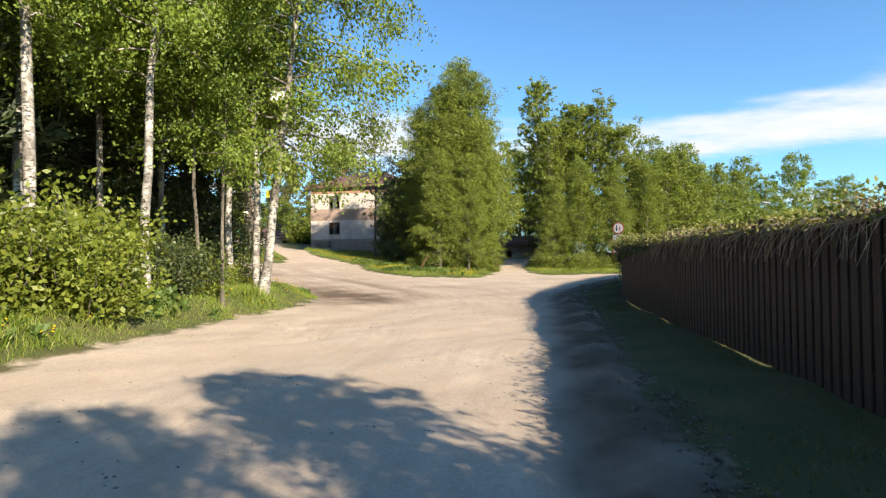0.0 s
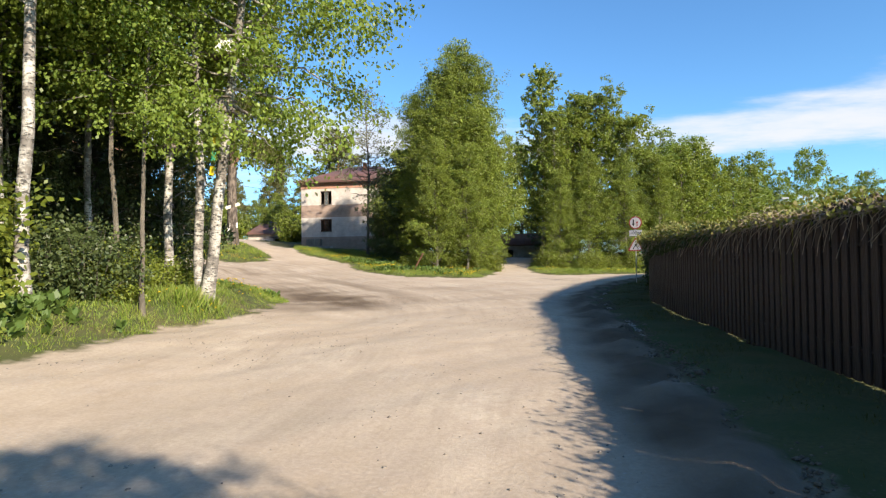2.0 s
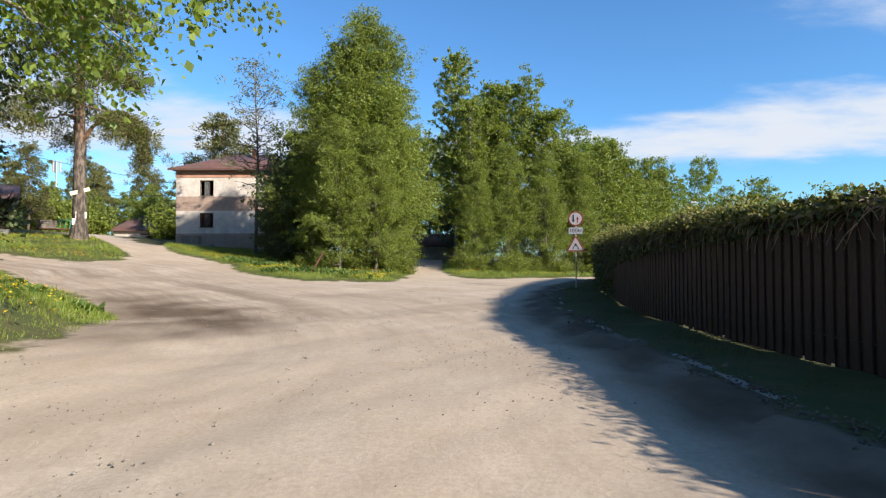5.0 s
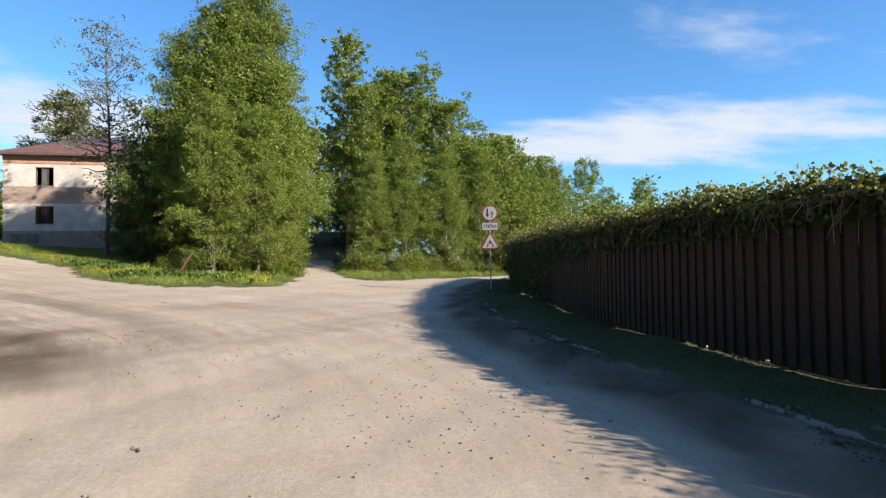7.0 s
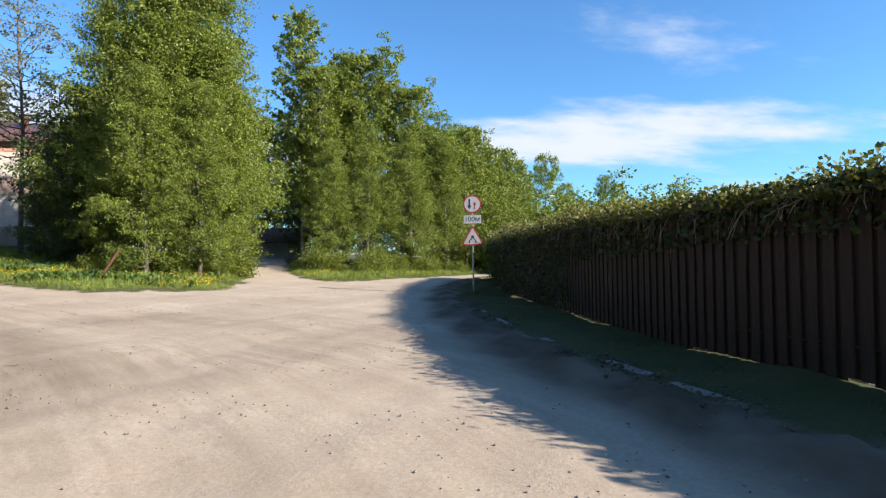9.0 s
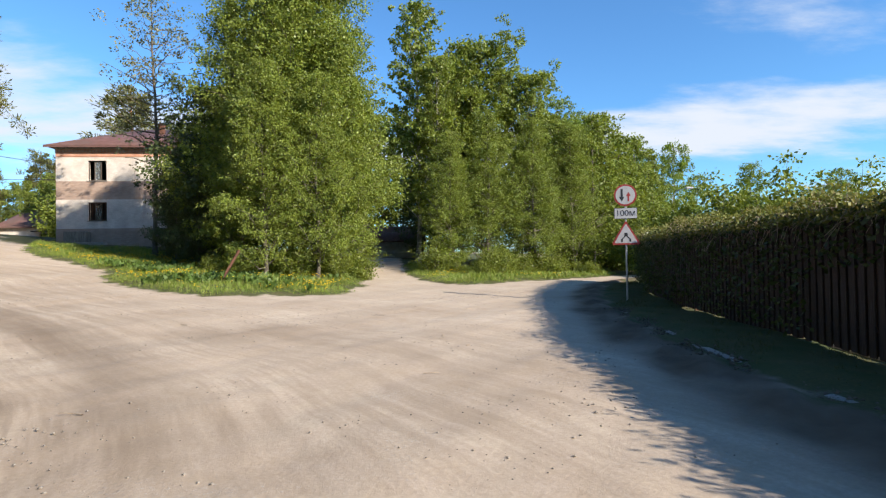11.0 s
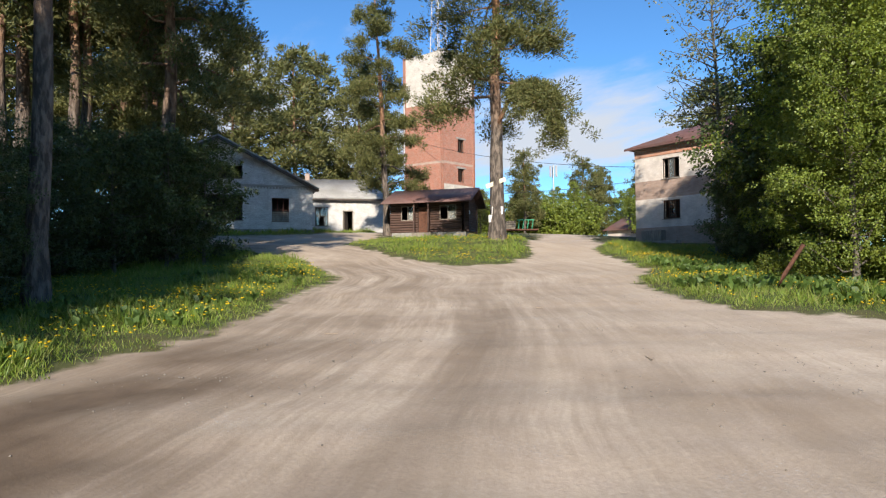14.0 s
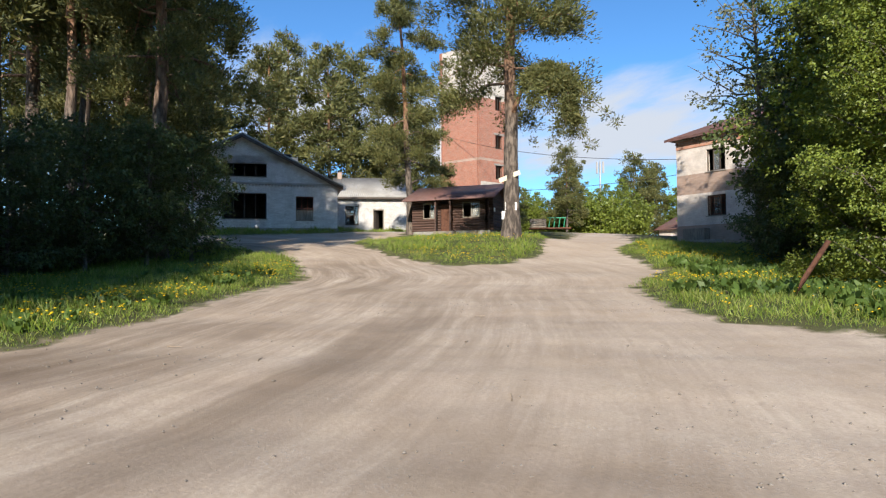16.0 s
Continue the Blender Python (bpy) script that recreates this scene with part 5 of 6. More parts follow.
        shrub(BUSH_B if y < 2 or i % 3 == 0 else BUSH_A, x, y, i * 2.2, RNG.uniform(0.75, 1.25) if y < 1.5 else RNG.uniform(0.5, 0.8), "leafy green shrub in the roadside thicket", "roadside shrubs")
    for i in range(26):
        x, y = -13 - i * 0.75 + RNG.uniform(-1, 1), 5 + i * 0.45 + RNG.uniform(-2.2, 2.4)
        shrub(BUSH_A, x, y, i * 1.2, RNG.uniform(0.9, 1.4), "shaded shrub at the edge of the wood", "shrubs under the pines")
    for i, (x, y, sc) in enumerate(((-29.6, 22.6, 0.58), (-28.2, 20.6, 0.6), (-27.0, 18.4, 0.56), (-25.6, 16.2, 0.5), (-24.0, 14.2, 0.46), (-21.8, 13.0, 0.45), (-32, 21.0, 0.62), (-19.4, 12.2, 0.5), (-29.5, 17.0, 0.62), (-17.4, 11.4, 0.5), (-34.5, 20.5, 0.6))):
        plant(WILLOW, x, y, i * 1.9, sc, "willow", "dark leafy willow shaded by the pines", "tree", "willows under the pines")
    # Corner birches, the first ones raised so their shade reaches the grass.
    for i, (x, y, mesh, sc) in enumerate(((-11.0, 9.6, BIRCH_LOW, 0.95), (-12.6, 11.2, BIRCH_LOW, 0.8), (-14.6, 12.4, BIRCH_LOW, 0.5), (-12.8, 8.2, BIRCH_LOW, 0.8), (-16.4, 13.6, BIRCH_LOW, 0.45), (-18.2, 14.4, BIRCH_LOW, 0.45))):
        plant(mesh, x, y, i * 2.9, sc, "young_birch", "young birch at the corner of the wood", "tree", "young birches at the corner")
    # Added spruces, sized so their shade falls on the thicket.
    for i, (x, y, sc) in enumerate(((-14.0, 9.6, 0.95), (-16.5, 10.6, 0.85), (-20.5, 10.5, 0.9))):
        plant(SPRUCE_A, x, y, i * 1.3, sc, "spruce", "dark spruce crowded in the shady wood", "tree", "spruces in the wood")
    for i, (x, y, sc) in enumerate(((-8.4, 4.9, 0.5), (-8.7, 6.4, 0.5), (-8.0, 3.6, 0.5), (-9.8, 7.4, 0.6), (-8.9, 7.9, 0.3), (-11.4, 8.6, 0.8), (-12.6, 10.0, 0.8), (-14.0, 12.0, 0.9))):
        shrub(BUSH_B, x, y, i * 2.2, sc, "small leafy shrub by the birch stems", "shrubs by the birches")
    for i, (x, y, sc) in enumerate(((-1.8, 67, 0.8), (-3.6, 70, 0.9), (0.6, 68, 0.85), (-6, 66, 0.85), (3, 66, 0.8))):
        plant(ASPEN_FAR, x, y, i * 1.5, sc, "alder", "alder closing the view behind the barn", "tree", "alders behind the barn")
    # undergrowth of the clumps
    for i in range(14):
        x = -9.8 + i * 0.52
        shrub(BUSH_B, x + RNG.uniform(-0.3, 0.3), 35.4 + 0.05 * (x + 3) ** 2 * 0.5 + RNG.uniform(-1.2, 1.2), i * 1.7, RNG.uniform(0.3, 0.8), "low leafy undergrowth below the alders", "alder undergrowth")
    for i in range(13):
        x = 1.4 + i * 0.85
        shrub(BUSH_B, x, 41.2 + 0.45 * max(0, x - 4) + RNG.uniform(-1.0, 1.0), i * 1.3, RNG.uniform(0.35, 0.9), "low leafy undergrowth below the aspens", "aspen undergrowth")


place_trees()


# ---- fence with creeper, kerb, road sign ----
def line_points(poly, step):
    """Places every step metres along a line of corners, with the heading there."""
    out, carry = [], 0.0
    for (ax, ay), (bx, by) in zip(poly, poly[1:]):
        L = math.hypot(bx - ax, by - ay)
        d = carry
        while d < L:
            out.append((ax + (bx - ax) * d / L, ay + (by - ay) * d / L, math.atan2(by - ay, bx - ax)))
            d += step
        carry = d - L
    return out


def smooth_line(poly, rounds=2):
    for _ in range(rounds):
        q = [poly[0]]
        for a, b in zip(poly, poly[1:]):
            q += [(0.75 * a[0] + 0.25 * b[0], 0.75 * a[1] + 0.25 * b[1]), (0.25 * a[0] + 0.75 * b[0], 0.25 * a[1] + 0.75 * b[1])]
        poly = q + [poly[-1]]
    return poly


FENCE_LINE = smooth_line(FENCE)


def board_fence():
    fence = thing("fence", "tall fence of dark brown upright boards set alternately", "fence")
    rng = random.Random(3)
    shapes = []
    for i in range(4):
        bm = boxed(-0.065, -0.015, 0.0, 0.065, 0.015, 2.08 + 0.012 * i, bevel=0.004)
        me = bpy.data.meshes.new("board")
        bm.to_mesh(me)
        bm.free()
        me.materials.append(WOOD_FENCE)
        shapes.append(me)
    rest = bmesh.new()
    n = 0
    for i, (x, y, a) in enumerate(line_points(FENCE_LINE, 0.1)):
        side = 0.018 if i % 2 else -0.018
        gap = 0.075 + (0.05 if rng.random() < 0.25 else 0.0) * rng.random() - (0.08 if math.sin(i * 0.11) > 0.1 and not 5.6 < y < 11.3 else 0)
        m = Matrix.Translation((x - math.sin(a) * side, y + math.cos(a) * side, ground_z(x, y) + 0.01 + gap)) @ Matrix.Rotation(a, 4, "Z") @ Matrix.Rotation(rng.uniform(-0.008, 0.008), 4, "Y")
        if -7.5 < y and n < 300:
            n += 1
            ob = part("board", shapes[i % 4], None, fence)
            ob.matrix_local = m
        else:
            box(rest, -0.065, -0.015, 0, 0.065, 0.015, 2.08, m)
    tagged(part("further_board", rest, WOOD_FENCE, fence), kind="stuff")
    for zz in (0.45, 1.65):
        pts = [(x + 0.0, y, ground_z(x, y) + zz) for x, y, a in line_points(FENCE_LINE, 1.2)]
        part("rail", mesh_from("rail", *tube(pts, [0.022] * len(pts), 4), WOOD_FENCE), None, fence)
    for x, y, a in line_points(FENCE_LINE, 2.5):
        part("post", boxed(-0.04, -0.16, -0.3, 0.04, -0.06, 2.06, Matrix.Translation((x, y, ground_z(x, y))) @ Matrix.Rotation(a, 4, "Z"), 0.004), RUST, fence)


def footing():
    """Added low pale strip, garden side; stands in for light under the fence boards."""
    line = [(x, y, a) for x, y, a in line_points(FENCE_LINE, 0.6) if -10 < y < 17]
    k = thing("fence_light_strip", "added pale strip for the light under the fence", "footing", kind="structure")
    rng = random.Random(4)
    for x, y, a in line:
        m = Matrix.Translation((x + math.sin(a) * 0.22, y - math.cos(a) * 0.22, ground_z(x, y))) @ Matrix.Rotation(a, 4, "Z")
        part("slab", boxed(0.0, -0.12, -0.1, 0.59, 0.12, 0.10 + rng.uniform(-0.015, 0.015), m, 0.01), GAP_LIGHT, k)


def creeper():
    rng = np.random.default_rng(5)
    twigs, leaves, way = [], [], []
    line = line_points(FENCE_LINE, 0.028)
    for i, (x, y, a) in enumerate(line):
        if y < -12:
            continue
        top = ground_z(x, y) + 2.11
        thick = 0.16 + 0.07 * math.sin(y * 0.9) + 0.06 * math.sin(y * 2.7 + 1) + (0.05 if y > 7 else 0.0) + (0.12 if y > 16 else 0)
        nx, ny = -math.sin(a), math.cos(a)
        for k in range(2 if y < 8 else (1 if i % 2 else 2)):
            q = np.linspace(0, 1, 6)
            run = rng.uniform(-0.55, 0.55)
            out = rng.uniform(-0.06, 0.34)
            up, fall = rng.uniform(0.0, max(0.05, thick)), rng.uniform(0.05, 0.55) * (1 if rng.random() < 0.45 else 0.25)
            st = np.stack([x + nx * out * q + math.cos(a) * run * q, y + ny * out * q + math.sin(a) * run * q, top - 0.08 + up * np.sin(q * 2.2) - fall * q ** 2], 1) + np.cumsum(rng.normal(0, 0.014, (6, 3)), 0)
            twigs.append(tube(st, 0.0075 * (1 - 0.6 * q) * rng.uniform(0.7, 1.5), 3))
        m = 7 if y < 3 else (13 if y < 7 else 22)
        leaves.append(np.stack([x + nx * rng.normal(0.05, 0.16, m) + rng.normal(0, 0.05, m), y + rng.normal(0, 0.08, m), top - 0.12 + (thick + 0.1) * rng.random(m) ** 1.6], 1))
        way.append(rng.normal(size=(m, 3)) * 0.5 + np.array([nx * 0.3, ny * 0.3, 0.35]))
    c = thing("creeper", "dry tangled creeper with small green leaves along the fence top", "creeper")
    tv, tf = merge(twigs)
    tagged(part("twigwork", mesh_from("twigwork", tv, tf, VINE_TWIG, True), None, c), kind="stuff")
    lv, lf = blades(rng, np.concatenate(leaves), 0.058, 0.75, np.concatenate(way))
    tagged(part("foliage", mesh_from("foliage", lv, lf, VINE_LEAF), None, c), kind="stuff")
    # the fence end further on is overgrown from top to foot
    pos = []
    for x, y, a in line_points(FENCE_LINE, 0.05):
        if y > 17:
            m = 16
            nx, ny = -math.sin(a), math.cos(a)
            o = np.abs(rng.normal(0, 0.16, m)) + 0.05
            pos.append(np.stack([x + nx * o, y + ny * o + rng.normal(0, 0.1, m), ground_z(x, y) + 0.15 + 2.1 * rng.random(m) ** 0.7], 1))
        elif y > 5:
            m = 12
            nx, ny = -math.sin(a), math.cos(a)
            o = np.abs(rng.normal(0, 0.08, m)) + 0.05
            fall = (0.35 + 0.05 * (y - 5)) * rng.random(m) ** 1.5
            pos.append(np.stack([x + nx * o, y + ny * o + rng.normal(0, 0.08, m), ground_z(x, y) + 2.2 - fall], 1))
    pos = np.concatenate(pos)
    v, f = blades(rng, pos, 0.085, 0.7)
    # Leaves hung on the fence's shady side, toned dark for it.
    tagged(part("hanging_foliage", mesh_from("hanging_foliage", v, f, LEAF_SHADE), None, c), kind="stuff")


def kerbstones():
    k = thing("kerb", "half-buried line of worn grey concrete kerbstones", "kerb", kind="structure")
    line = line_points(smooth_line(KERB), 1.02)
    rng = random.Random(9)
    for x, y, a in line:
        bm = boxed(0.01, -0.07, -0.2, 1.0, 0.07, 0.03 + rng.uniform(-0.035, 0.02), Matrix.Translation((x + 0.08, y, ground_z(x, y))) @ Matrix.Rotation(a + rng.uniform(-0.02, 0.02), 4, "Z") @ Matrix.Rotation(rng.uniform(-0.015, 0.015), 4, "Y"), 0.02)
        part("kerbstone", bm, CONCRETE, k)


def flat_poly(points, y0, y1):
    """A thin upright plate from its outline in x and z."""
    bm = bmesh.new()
    a = [bm.verts.new((x, y0, z)) for x, z in points]
    b = [bm.verts.new((x, y1, z)) for x, z in points]
    bm.faces.new(a)
    bm.faces.new(b[::-1])
    n = len(points)
    for i in range(n):
        bm.faces.new((a[(i + 1) % n], a[i], b[i], b[(i + 1) % n]))
    bmesh.ops.recalc_face_normals(bm, faces=bm.faces)
    return bm


def arc(r, n=40, cx=0.0, cz=0.0):
    return [(cx + r * math.cos(2 * math.pi * i / n), cz + r * math.sin(2 * math.pi * i / n)) for i in range(n)]


def rounded_triangle(s, rad):
    h = s * math.sqrt(3) / 2
    out = []
    for k, (cx, cz) in enumerate(((0, 2 * h / 3 - 2 * rad), (-s / 2 + rad * 1.732, -h / 3 + rad), (s / 2 - rad * 1.732, -h / 3 + rad))):
        for j in range(7):
            a = radians((30, 150, 270)[k] + j * 20)
            out.append((cx + rad * math.cos(a), cz + rad * math.sin(a)))
    return out


def lettering(name, text, size, mat, m, parent):
    cu = bpy.data.curves.new(name, "FONT")
    cu.body, cu.size, cu.align_x, cu.align_y, cu.extrude = text, size, "CENTER", "CENTER", 0.002
    tmp = new(name, cu)
    me = bpy.data.meshes.new_from_object(tmp.evaluated_get(bpy.context.evaluated_depsgraph_get()))
    bpy.data.objects.remove(tmp)
    me.materials.clear()
    me.materials.append(mat)
    ob = part(name, me, None, parent)
    ob.matrix_local = m
    return ob


def road_sign():
    x, y = 6.05, 25.9
    z0 = ground_z(x, y)
    s = thing("road_sign", "steel post with round sign, 100 m plate and warning triangle", "road sign", Matrix.Translation((x, y, 0)) @ Matrix.Rotation(radians(-24), 4, "Z"))
    part("post", mesh_from("post", *tube([(0, 0.04, z0 - 0.2), (0, 0.04, z0 + 2), (0, 0.04, 3.78)], [0.03] * 3, 12), STEEL, True), None, s)
    def at(z):
        return Matrix.Translation((0, 0, z))
    disc = part("disc", flat_poly(arc(0.35), -0.012, 0.0), SIGN_RED, s, "round sign with red rim")
    disc.matrix_local = at(3.42)
    part("face", flat_poly(arc(0.295), -0.015, -0.0125), SIGN_WHITE, disc)
    def arrow(cx, up, w, hw, lo, hi, head):
        p = [(-w, lo), (w, lo), (w, hi), (hw, hi), (0, head), (-hw, hi), (-w, hi)]
        return [(cx + a, b * up) for a, b in p]
    part("arrow", flat_poly(arrow(-0.105, -1, 0.032, 0.085, -0.2, 0.05, 0.2), -0.018, -0.0155), SIGN_BLACK, disc, "black arrow pointing down")
    part("arrow", flat_poly(arrow(0.095, 1, 0.024, 0.07, -0.2, -0.03, 0.1), -0.018, -0.0155), SIGN_RED, disc, "red arrow pointing up")
    plate = part("plate", boxed(-0.35, -0.012, -0.175, 0.35, 0.0, 0.175, bevel=0.004), SIGN_BLACK, s, "white plate reading 100 m")
    plate.matrix_local = at(2.84)
    part("face", boxed(-0.335, -0.015, -0.16, 0.335, -0.0125, 0.16), SIGN_WHITE, plate)
    lettering("lettering", "100м", 0.27, SIGN_BLACK, pose(0, -0.0165, 0, 90), plate)
    tri = part("triangle", flat_poly(rounded_triangle(0.9, 0.04), -0.012, 0.0), SIGN_RED, s, "triangular sign with red rim")
    tri.matrix_local = at(2.10)
    part("face", flat_poly(rounded_triangle(0.72, 0.03), -0.015, -0.0125), SIGN_WHITE, tri)
    for sg in (-1, 1):
        p = [(0.15, -0.17), (0.15, -0.09), (0.05, 0.02), (0.05, 0.12)]
        q = [(a - 0.05, b) for a, b in p]
        pts = [(sg * a, b) for a, b in p + q[::-1]]
        part("stripe", flat_poly(pts, -0.018, -0.0155), SIGN_BLACK, tri)
    for z in (3.42, 2.84, 2.0):
        part("clamp", boxed(-0.06, 0.0, z - 0.02, 0.06, 0.075, z + 0.02), STEEL, s)


# ---- small things ----
def on_trunks():
    """Notices on the old pine, nest boxes and markers on the birches."""
    toward = Vector((0.62, -0.78, 0))
    turn = math.atan2(toward.y, toward.x) + math.pi / 2
    m = Matrix.Translation((-25.95, 38.5, 0)) @ Matrix.Rotation(turn, 4, "Z")
    b = thing("signboard", "cream wooden board nailed aslant to the pine trunk", "board")
    part("plank", boxed(-0.62, -0.40, -0.13, 0.62, -0.36, 0.13, m @ Matrix.Translation((0.05, 0, 6.35)) @ Matrix.Rotation(radians(-20), 4, "Y"), 0.008), BOARD_CREAM, b)
    for z in (4.70, 4.22):
        n = thing("notice", "white paper notice pinned to the pine trunk", "notice", group="notices on the pine")
        part("sheet", boxed(-0.33, -0.395, z - 0.22, 0.33, -0.385, z + 0.22, m @ Matrix.Rotation(radians(1.5 if z > 4.5 else -1), 4, "Y")), PAPER, n)
        for k in range(4):
            part("text_line", boxed(-0.24, -0.399, z + 0.1 - k * 0.08, 0.1 + 0.035 * ((k * 7) % 4), -0.397, z + 0.122 - k * 0.08, m), INK, n)
    def nest_box(x, y, z, turn2, size, mat):
        mm = Matrix.Translation((x, y, z)) @ Matrix.Rotation(turn2, 4, "Z")
        q = thing("nest_box", "weathered board nest box fixed to a birch", "nest box", group="nest boxes")
        s = size
        part("body", boxed(-s * 0.5, -s * 0.5, 0, s * 0.5, s * 0.5, s * 0.75, mm, 0.01), mat, q)
        part("lid", boxed(-s * 0.62, -s * 0.7, s * 0.75, s * 0.62, s * 0.55, s * 0.81, mm, 0.005), WOOD_GREY, q)
        part("perch_board", boxed(-s * 0.85, -s * 0.6, -0.05, s * 0.75, s * 0.5, 0.0, mm, 0.005), WOOD_DARK, q)
    nest_box(-6.75, 5.65, 5.2, 0.2, 0.42, WOOD_GREY)
    nest_box(-6.6, 5.7, 6.6, 0.1, 0.5, PAPER)
    nest_box(-8.85, 6.6, 4.6, 0.3, 0.3, WOOD_GREY)
    for x, y, z, mat, lab in ((-6.98, 5.6, 3.75, YELLOW, "yellow"), (-6.94, 5.6, 4.1, GREEN_PAINT, "green"), (-6.9, 5.6, 4.45, YELLOW, "yellow")):
        k = thing("tree_marker", lab + " plastic marker tied to the birch", "marker", group="markers on the birch")
        part("strip", boxed(-0.04, -0.17, -0.11, 0.07, -0.155, 0.11, Matrix.Translation((x, y, z)) @ Matrix.Rotation(0.15, 4, "Z") @ Matrix.Rotation(0.12, 4, "Y"), 0.004), mat, k)


def leaning_post():
    z0 = ground_z(-7.7, 31.2)
    p = thing("iron_post", "rusty iron post leaning in the grass by the alders", "post")
    part("shaft", mesh_from("shaft", *tube([(-8.05, 31.3, z0 - 0.2), (-7.75, 31.45, z0 + 0.55), (-7.3, 31.6, z0 + 1.4)], [0.055, 0.055, 0.055], 8), RUST, True), None, p)


def street_lamp():
    x, y = 24.4, 57.1
    z0 = ground_z(x, y)
    l = thing("street_lamp", "slim grey street lamp among the distant trees", "street lamp")
    part("pole", mesh_from("pole", *tube([(x, y, z0 - 0.3), (x, y, 4), (x, y, 6.6), (x + 0.3, y - 0.2, 7.1), (x + 1.0, y - 0.6, 7.3)], [0.09, 0.08, 0.06, 0.05, 0.04], 8), STEEL, True), None, l)
    part("head", boxed(0.9, -0.8, 7.22, 1.6, -0.45, 7.4, Matrix.Translation((x, y, 0)), 0.05), SIGN_WHITE, l)


def cell_mast():
    x, y = -57, 82
    z0 = ground_z(x, y)
    c = thing("cell_mast", "thin distant antenna pole with white panels", "mast")
    part("pole", mesh_from("pole", *tube([(x, y, z0 - 0.3), (x, y, 16.5)], [0.14, 0.1], 8), STEEL, True), None, c)
    for k, a in enumerate((0.2, 2.3, 4.4)):
        part("panel", boxed(-0.14, -0.1, 14.6, 0.14, 0.1, 16.3, Matrix.Translation((x + 0.5 * math.cos(a), y + 0.5 * math.sin(a), 0)), 0.02), SIGN_WHITE, c)


def wires():
    for a, b, sag in (((-27, 56, 9.3), (-60, 57.6, 17.5), 0.8), ((-27, 56.2, 8.2), (-49, 48, 9.0), 0.6), ((-60, 57.0, 18.2), (-75, 28, 21), 1.0)):
        q = np.linspace(0, 1, 24)
        pts = np.array(a) + (np.array(b) - np.array(a)) * q[:, None]
        pts[:, 2] -= sag * 4 * q * (1 - q)
        w = thing("overhead_wire", "thin black overhead wire slung between the buildings", "wire", group="overhead wires")
        part("cable", mesh_from("cable", *tube(pts, [0.022] * 24, 5), CABLE, True), None, w)


board_fence()
footing()
creeper()
kerbstones()
road_sign()
on_trunks()
leaning_post()
street_lamp()
cell_mast()
wires()


# ---- grass, flowers, stones ----
def sown(rng, area, n, x0, y0, x1, y1, edge=-0.12):
    """Places inside a grassy area, thinning towards its ragged edge."""
    x, y = rng.uniform(x0, x1, n), rng.uniform(y0, y1, n)
    g = off_edge(x + 0.18 * wave(x, y, 2.1, 0.4), y + 0.18 * wave(x, y, 2.3, 1.9), GRASSY[area])
    k = (g > edge) & (rng.random(n) < np.clip(0.25 + (g - edge) / 0.5, 0, 1))
    return x[k], y[k], g[k]


def lift(x, y, g):
    return height(x, y) + np.clip(g / 0.5, 0, 1) * 0.065


def lawn(name, label, area, n, bounds, tall, seed, mat=None, wide=0.05):
    rng = np.random.default_rng(seed)
    x, y, g = sown(rng, area, n, *bounds)
    patch = 0.65 + 0.35 * wave(x, y, 0.8, seed) + 0.25 * wave(x, y, 2.7, seed + 1)
    h = tall * np.clip(patch, 0.3, 1.6) * np.clip(0.4 + g / 0.9, 0.4, 1)
    base = np.stack([x, y, lift(x, y, g) - 0.02], 1)
    d = rng.normal(0, 0.38, (len(x), 3))
    d[:, 2] = 1
    v, f = blades(rng, base, 1.0, wide, d * 1.4)
    v = v.reshape(-1, 4, 3)
    v = base[:, None, :] + (v - base[:, None, :]) * h[:, None, None]
    side = v[:, 1] - v[:, 3]
    grow = np.clip(0.011 / (np.linalg.norm(side, axis=1) + 1e-6), 1.0, 4.0)[:, None]
    mid = (v[:, 1] + v[:, 3]) / 2
    v[:, 1], v[:, 3] = mid + side / 2 * grow, mid - side / 2 * grow
    tagged(new(name, mesh_from(name, v.reshape(-1, 3), f, mat or GRASS)), label, "grass", kind="stuff")


def dandelions(area, n, bounds, seed, label):
    rng = np.random.default_rng(seed)
    x, y, g = sown(rng, area, n, *bounds, edge=0.25)
    k = wave(x, y, 0.55, seed * 1.3) + 0.4 * wave(x, y, 1.7, seed) > 0.1
    x, y, g = x[k], y[k], g[k]
    z = lift(x, y, g) + rng.uniform(0.12, 0.3, len(x))
    heads, stalks = [], []
    th = np.linspace(0, 2 * np.pi, 8, endpoint=False)
    for a, b, c in zip(x, y, z):
        r = rng.uniform(0.022, 0.036)
        tx, ty = rng.normal(0, 0.3, 2)
        ring = np.stack([a + r * np.cos(th), b + r * np.sin(th), c + r * (np.cos(th) * tx + np.sin(th) * ty) + 0.004], 1)
        v = np.concatenate([[[a, b, c - 0.012]], ring, [[a, b, c + 0.016]]])
        f = [(0, 1 + (i + 1) % 8, 1 + i) for i in range(8)] + [(9, 1 + i, 1 + (i + 1) % 8) for i in range(8)]
        heads.append((v, np.array(f)))
        stalks.append(tube([(a, b, c - 0.3), (a, b, c - 0.01)], [0.004, 0.003], 3))
    t = thing("dandelion_patch", label, "dandelions", kind="stuff")
    tagged(part("bloom", mesh_from("bloom", *merge(heads), PETAL), None, t), kind="stuff")
    tagged(part("stalk", mesh_from("stalk", *merge(stalks), WEED), None, t), kind="stuff")


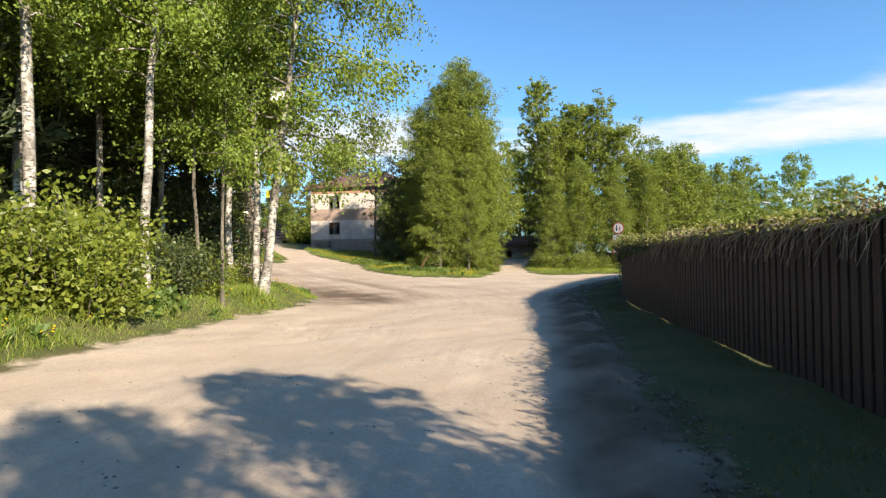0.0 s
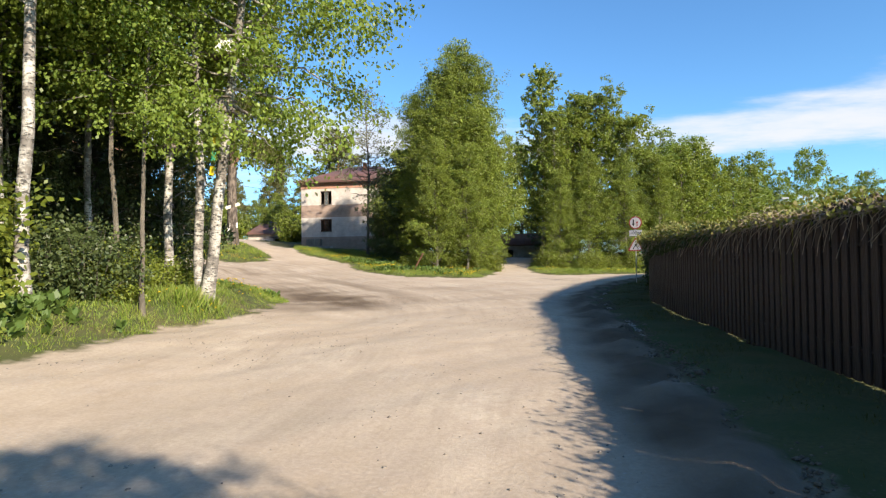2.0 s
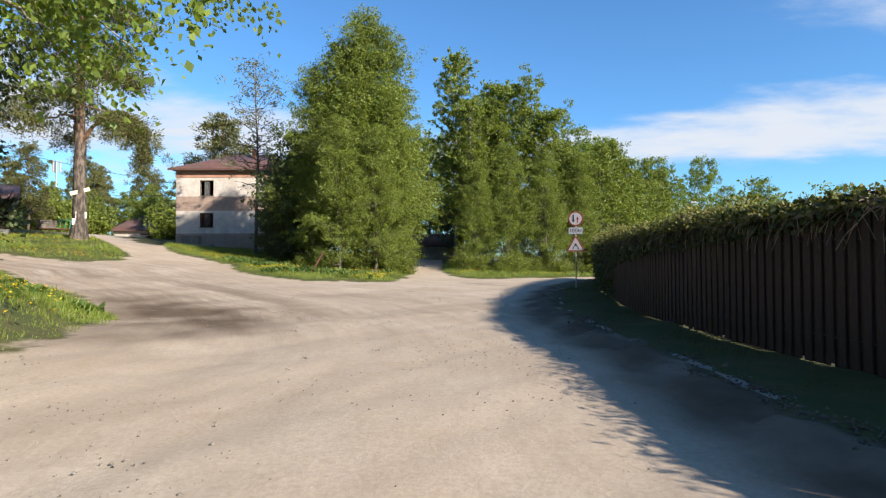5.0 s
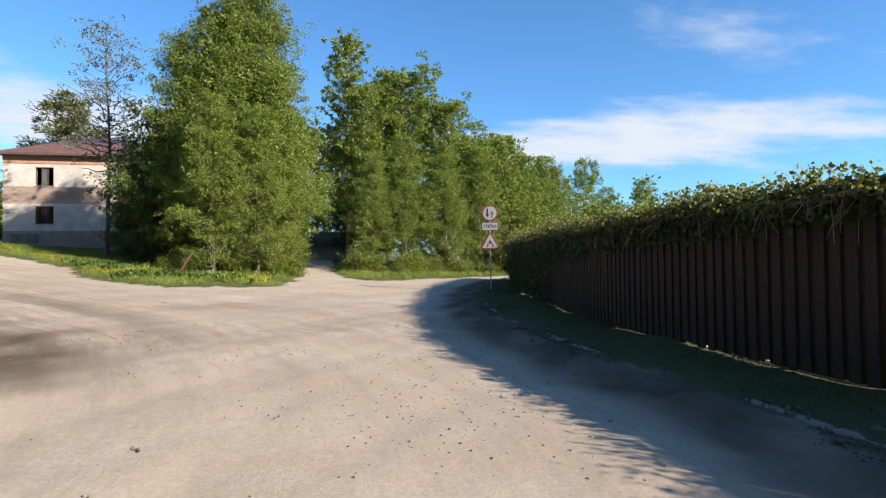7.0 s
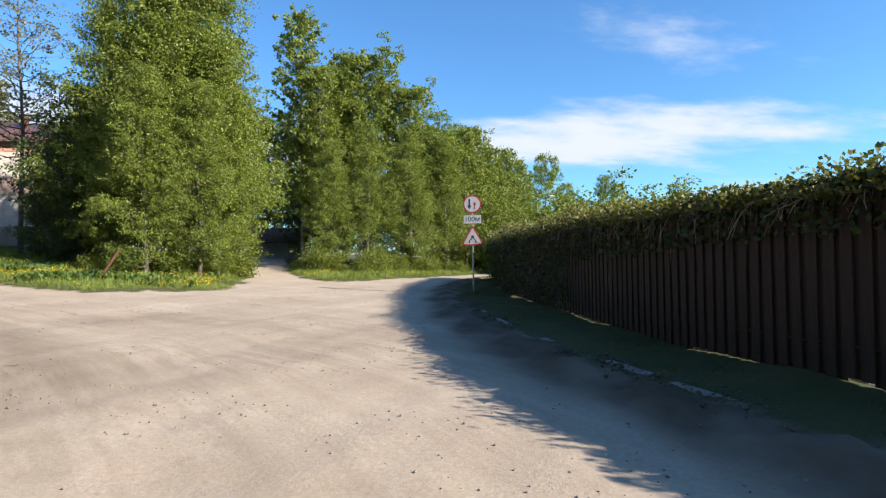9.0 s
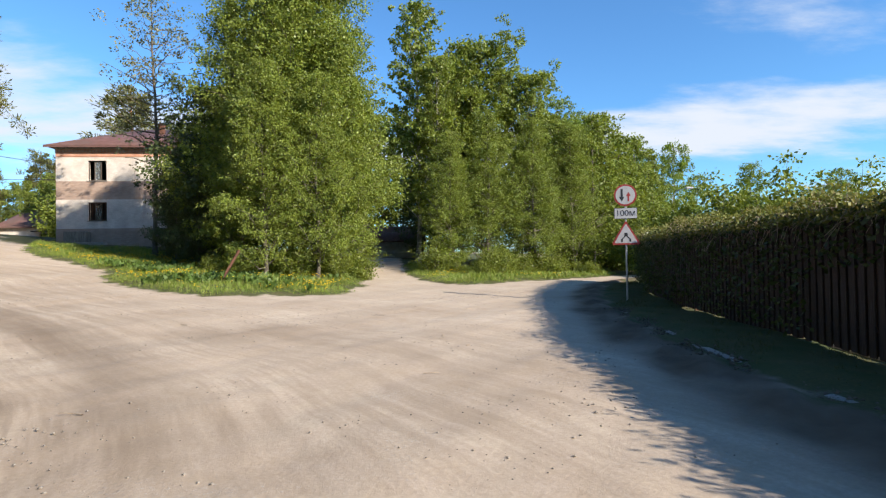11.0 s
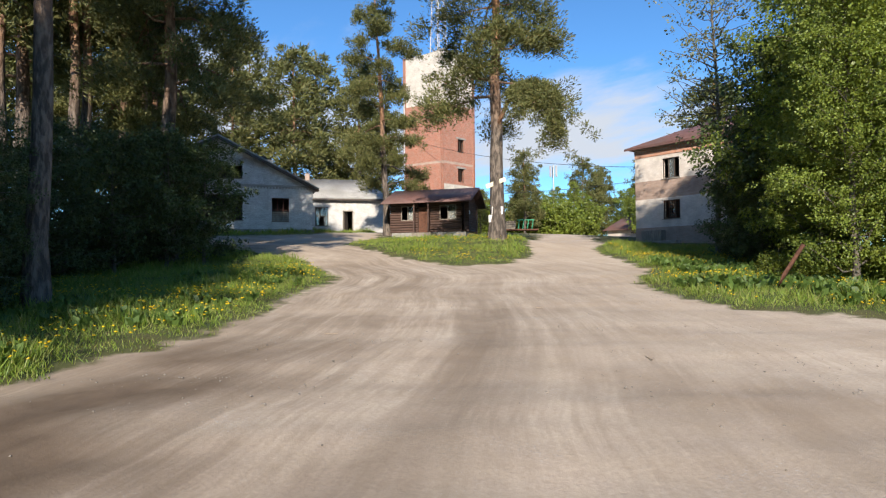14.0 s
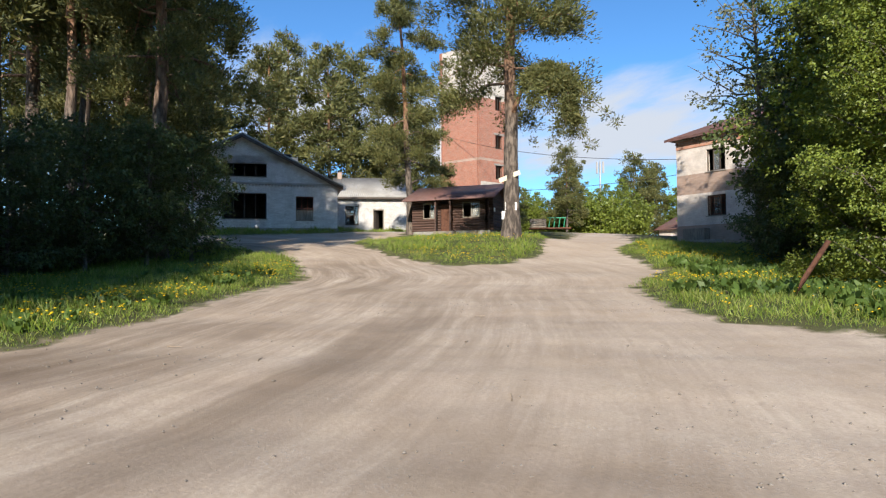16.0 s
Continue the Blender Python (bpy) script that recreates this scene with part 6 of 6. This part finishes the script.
def weed_patch(area, n, bounds, seed, size=0.28):
    """Broad low leaves in rosettes."""
    rng = np.random.default_rng(seed)
    x, y, g = sown(rng, area, n, *bounds, edge=0.4)
    k = wave(x, y, 0.6, seed) > 0.25
    x, y, g = x[k], y[k], g[k]
    m = 9
    base = np.repeat(np.stack([x, y, lift(x, y, g)], 1), m, 0)
    az = rng.uniform(0, 2 * np.pi, len(base))
    d = np.stack([np.cos(az), np.sin(az), rng.uniform(0.5, 1.4, len(base))], 1)
    base[:, 2] += rng.uniform(0, 0.16, len(base))
    v, f = blades(rng, base, size, 0.6, d * 1.6)
    tagged(new("weed_patch", mesh_from("weed_patch", v, f, WEED)), "broad-leaved weeds growing in the grass", "weeds", kind="stuff")


lawn("verge_grass", "short green grass on the bank under the birches", "left", 110000, (-13, -9, -6.4, 15), 0.26, 1)
lawn("island_grass", "long green grass beside the sandy track", "left", 150000, (-34, 11, -7, 28), 0.34, 2)
lawn("clump_grass", "bright green grass before the alders", "right", 150000, (-25, 26, -2, 50), 0.32, 3)
lawn("pine_grass", "sunlit short grass around the old pine", "middle", 60000, (-40, 29, -19, 48), 0.30, 4, wide=0.08)
lawn("bend_grass", "green grass strip before the aspens", "bend", 50000, (-0.5, 34, 14, 48), 0.3, 5, wide=0.08)
# The fence strip gets the blades with shade in their colour.
lawn("fence_grass", "shaded thin grass along the board fence", "fence", 85000, (2.4, -9, 12, 38), 0.085, 6, GRASS_SHADE)
lawn("yard_grass", "shaded grass at the foot of the hall", "yard", 30000, (-56, 18, -45, 50), 0.45, 7, wide=0.1)
dandelions("left", 4200, (-26, 12.5, -7, 26), 11, "yellow dandelions scattered in the shaded grass")
dandelions("right", 6500, (-22, 27, -3, 44), 12, "thick drift of yellow dandelions in sunny grass")
dandelions("middle", 1800, (-32, 30, -19, 44), 13, "yellow dandelions around the old pine")
dandelions("bend", 500, (0, 34, 9, 42), 14, "few yellow dandelions beside the lane")
dandelions("left", 500, (-11, -6, -6.5, 10), 15, "few yellow dandelions on the bank")
weed_patch("left", 1300, (-24, 11, -8, 24), 21, 0.2)
weed_patch("right", 1500, (-18, 28, -3, 38), 22, 0.24)
weed_patch("left", 1500, (-10.5, -8, -6.5, 6), 23, 0.2)


def loose_stones():
    """Gravel on the road, in loose drifts."""
    rng = np.random.default_rng(8)
    n = 42000
    x, y = rng.uniform(-14, 4, n), rng.uniform(-9, 31, n)
    g = grassiness(x, y)
    drift = wave(x, y, 0.55, 0.7) + 0.6 * wave(x, y, 1.9, 2.1)
    for cx, cy, r in ((0.3, 13.9, 0.9), (-0.7, 14.6, 0.7), (-0.9, 8.0, 1.2), (0.4, 6.7, 0.9), (-0.2, 10.5, 0.8), (1.5, -4.0, 1.2), (-4.0, 19.5, 0.8), (0.4, 4.3, 1.0)):
        drift = drift + 2.2 * np.exp(-((x - cx) ** 2 + ((y - cy) * 1.4) ** 2) / r ** 2)
    k = (g < -0.1) & (rng.random(n) < np.clip(0.02 + 0.36 * drift, 0.015, 0.9))
    x, y = x[k], y[k]
    s = np.minimum(rng.gamma(1.6, 0.0042, len(x)) + 0.0035, 0.02)
    z = height(x, y) + 0.02 * wave(x, y, 0.7, 0.3) + 0.010 * wave(x, y, 2.9, 1.7)
    octa = np.array([(1, 0, 0), (0, 1, 0), (-1, 0, 0), (0, -1, 0), (0, 0, 0.7), (0, 0, -0.7)], float)
    tri = np.array([(0, 1, 4), (1, 2, 4), (2, 3, 4), (3, 0, 4), (1, 0, 5), (2, 1, 5), (3, 2, 5), (0, 3, 5)])
    v = octa[None] * rng.uniform(0.6, 1.3, (len(x), 6, 1)) * s[:, None, None]
    a = rng.uniform(0, 6.28, len(x))
    c, d = np.cos(a)[:, None], np.sin(a)[:, None]
    v = np.stack([v[..., 0] * c - v[..., 1] * d, v[..., 0] * d + v[..., 1] * c, v[..., 2]], -1) + np.stack([x, y, z + s * 0.2], 1)[:, None, :]
    f = tri[None] + (np.arange(len(x)) * 6)[:, None, None]
    tagged(new("gravel", mesh_from("gravel", v.reshape(-1, 3), f.reshape(-1, 3), STONE)), "loose grey gravel and pebbles on the road", "gravel", kind="stuff")
    # clods on the dug edge by the fence
    n = 5200
    y = rng.uniform(-9, 24, n)
    x = np.interp(y, [p[1] for p in GRASSY["fence"][:7]], [p[0] for p in GRASSY["fence"][:7]]) + rng.normal(0.1, 0.2, n)
    s = rng.gamma(2.0, 0.006, n) + 0.005
    v = octa[None] * rng.uniform(0.6, 1.3, (n, 6, 1)) * s[:, None, None] + np.stack([x, y, height(x, y) + 0.035 + s * 0.2], 1)[:, None, :]
    f = tri[None] + (np.arange(n) * 6)[:, None, None]
    tagged(new("clods", mesh_from("clods", v.reshape(-1, 3), f.reshape(-1, 3), CLOD)), "dark crumbled clods of soil along the road edge", "soil", kind="stuff")
    # fallen twigs
    for i in range(16):
        x0, y0, a = rng.uniform(-11, 1), rng.uniform(6, 27), rng.uniform(0, 3.14)
        if grassiness(np.array([x0]), np.array([y0]))[0] > -0.3:
            continue
        q = np.linspace(-0.5, 0.5, 5) * rng.uniform(0.1, 0.38)
        pts = np.stack([x0 + np.cos(a) * q, y0 + np.sin(a) * q + rng.normal(0, 0.012, 5), height(x0 + np.cos(a) * q, y0 + np.sin(a) * q) + 0.012 + 0.02 * wave(x0, y0, 0.7, 0.3)], 1)
        t = thing("twig", "dry brown twig lying on the road", "twig", group="twigs on the road")
        part("stick", mesh_from("stick", *tube(pts, [0.008, 0.007, 0.006, 0.005, 0.003], 5), VINE_TWIG, True), None, t)


CLOD = plain("dark_soil", (0.10, 0.076, 0.056), (0.18, 0.14, 0.105), 9, 0.95)
loose_stones()
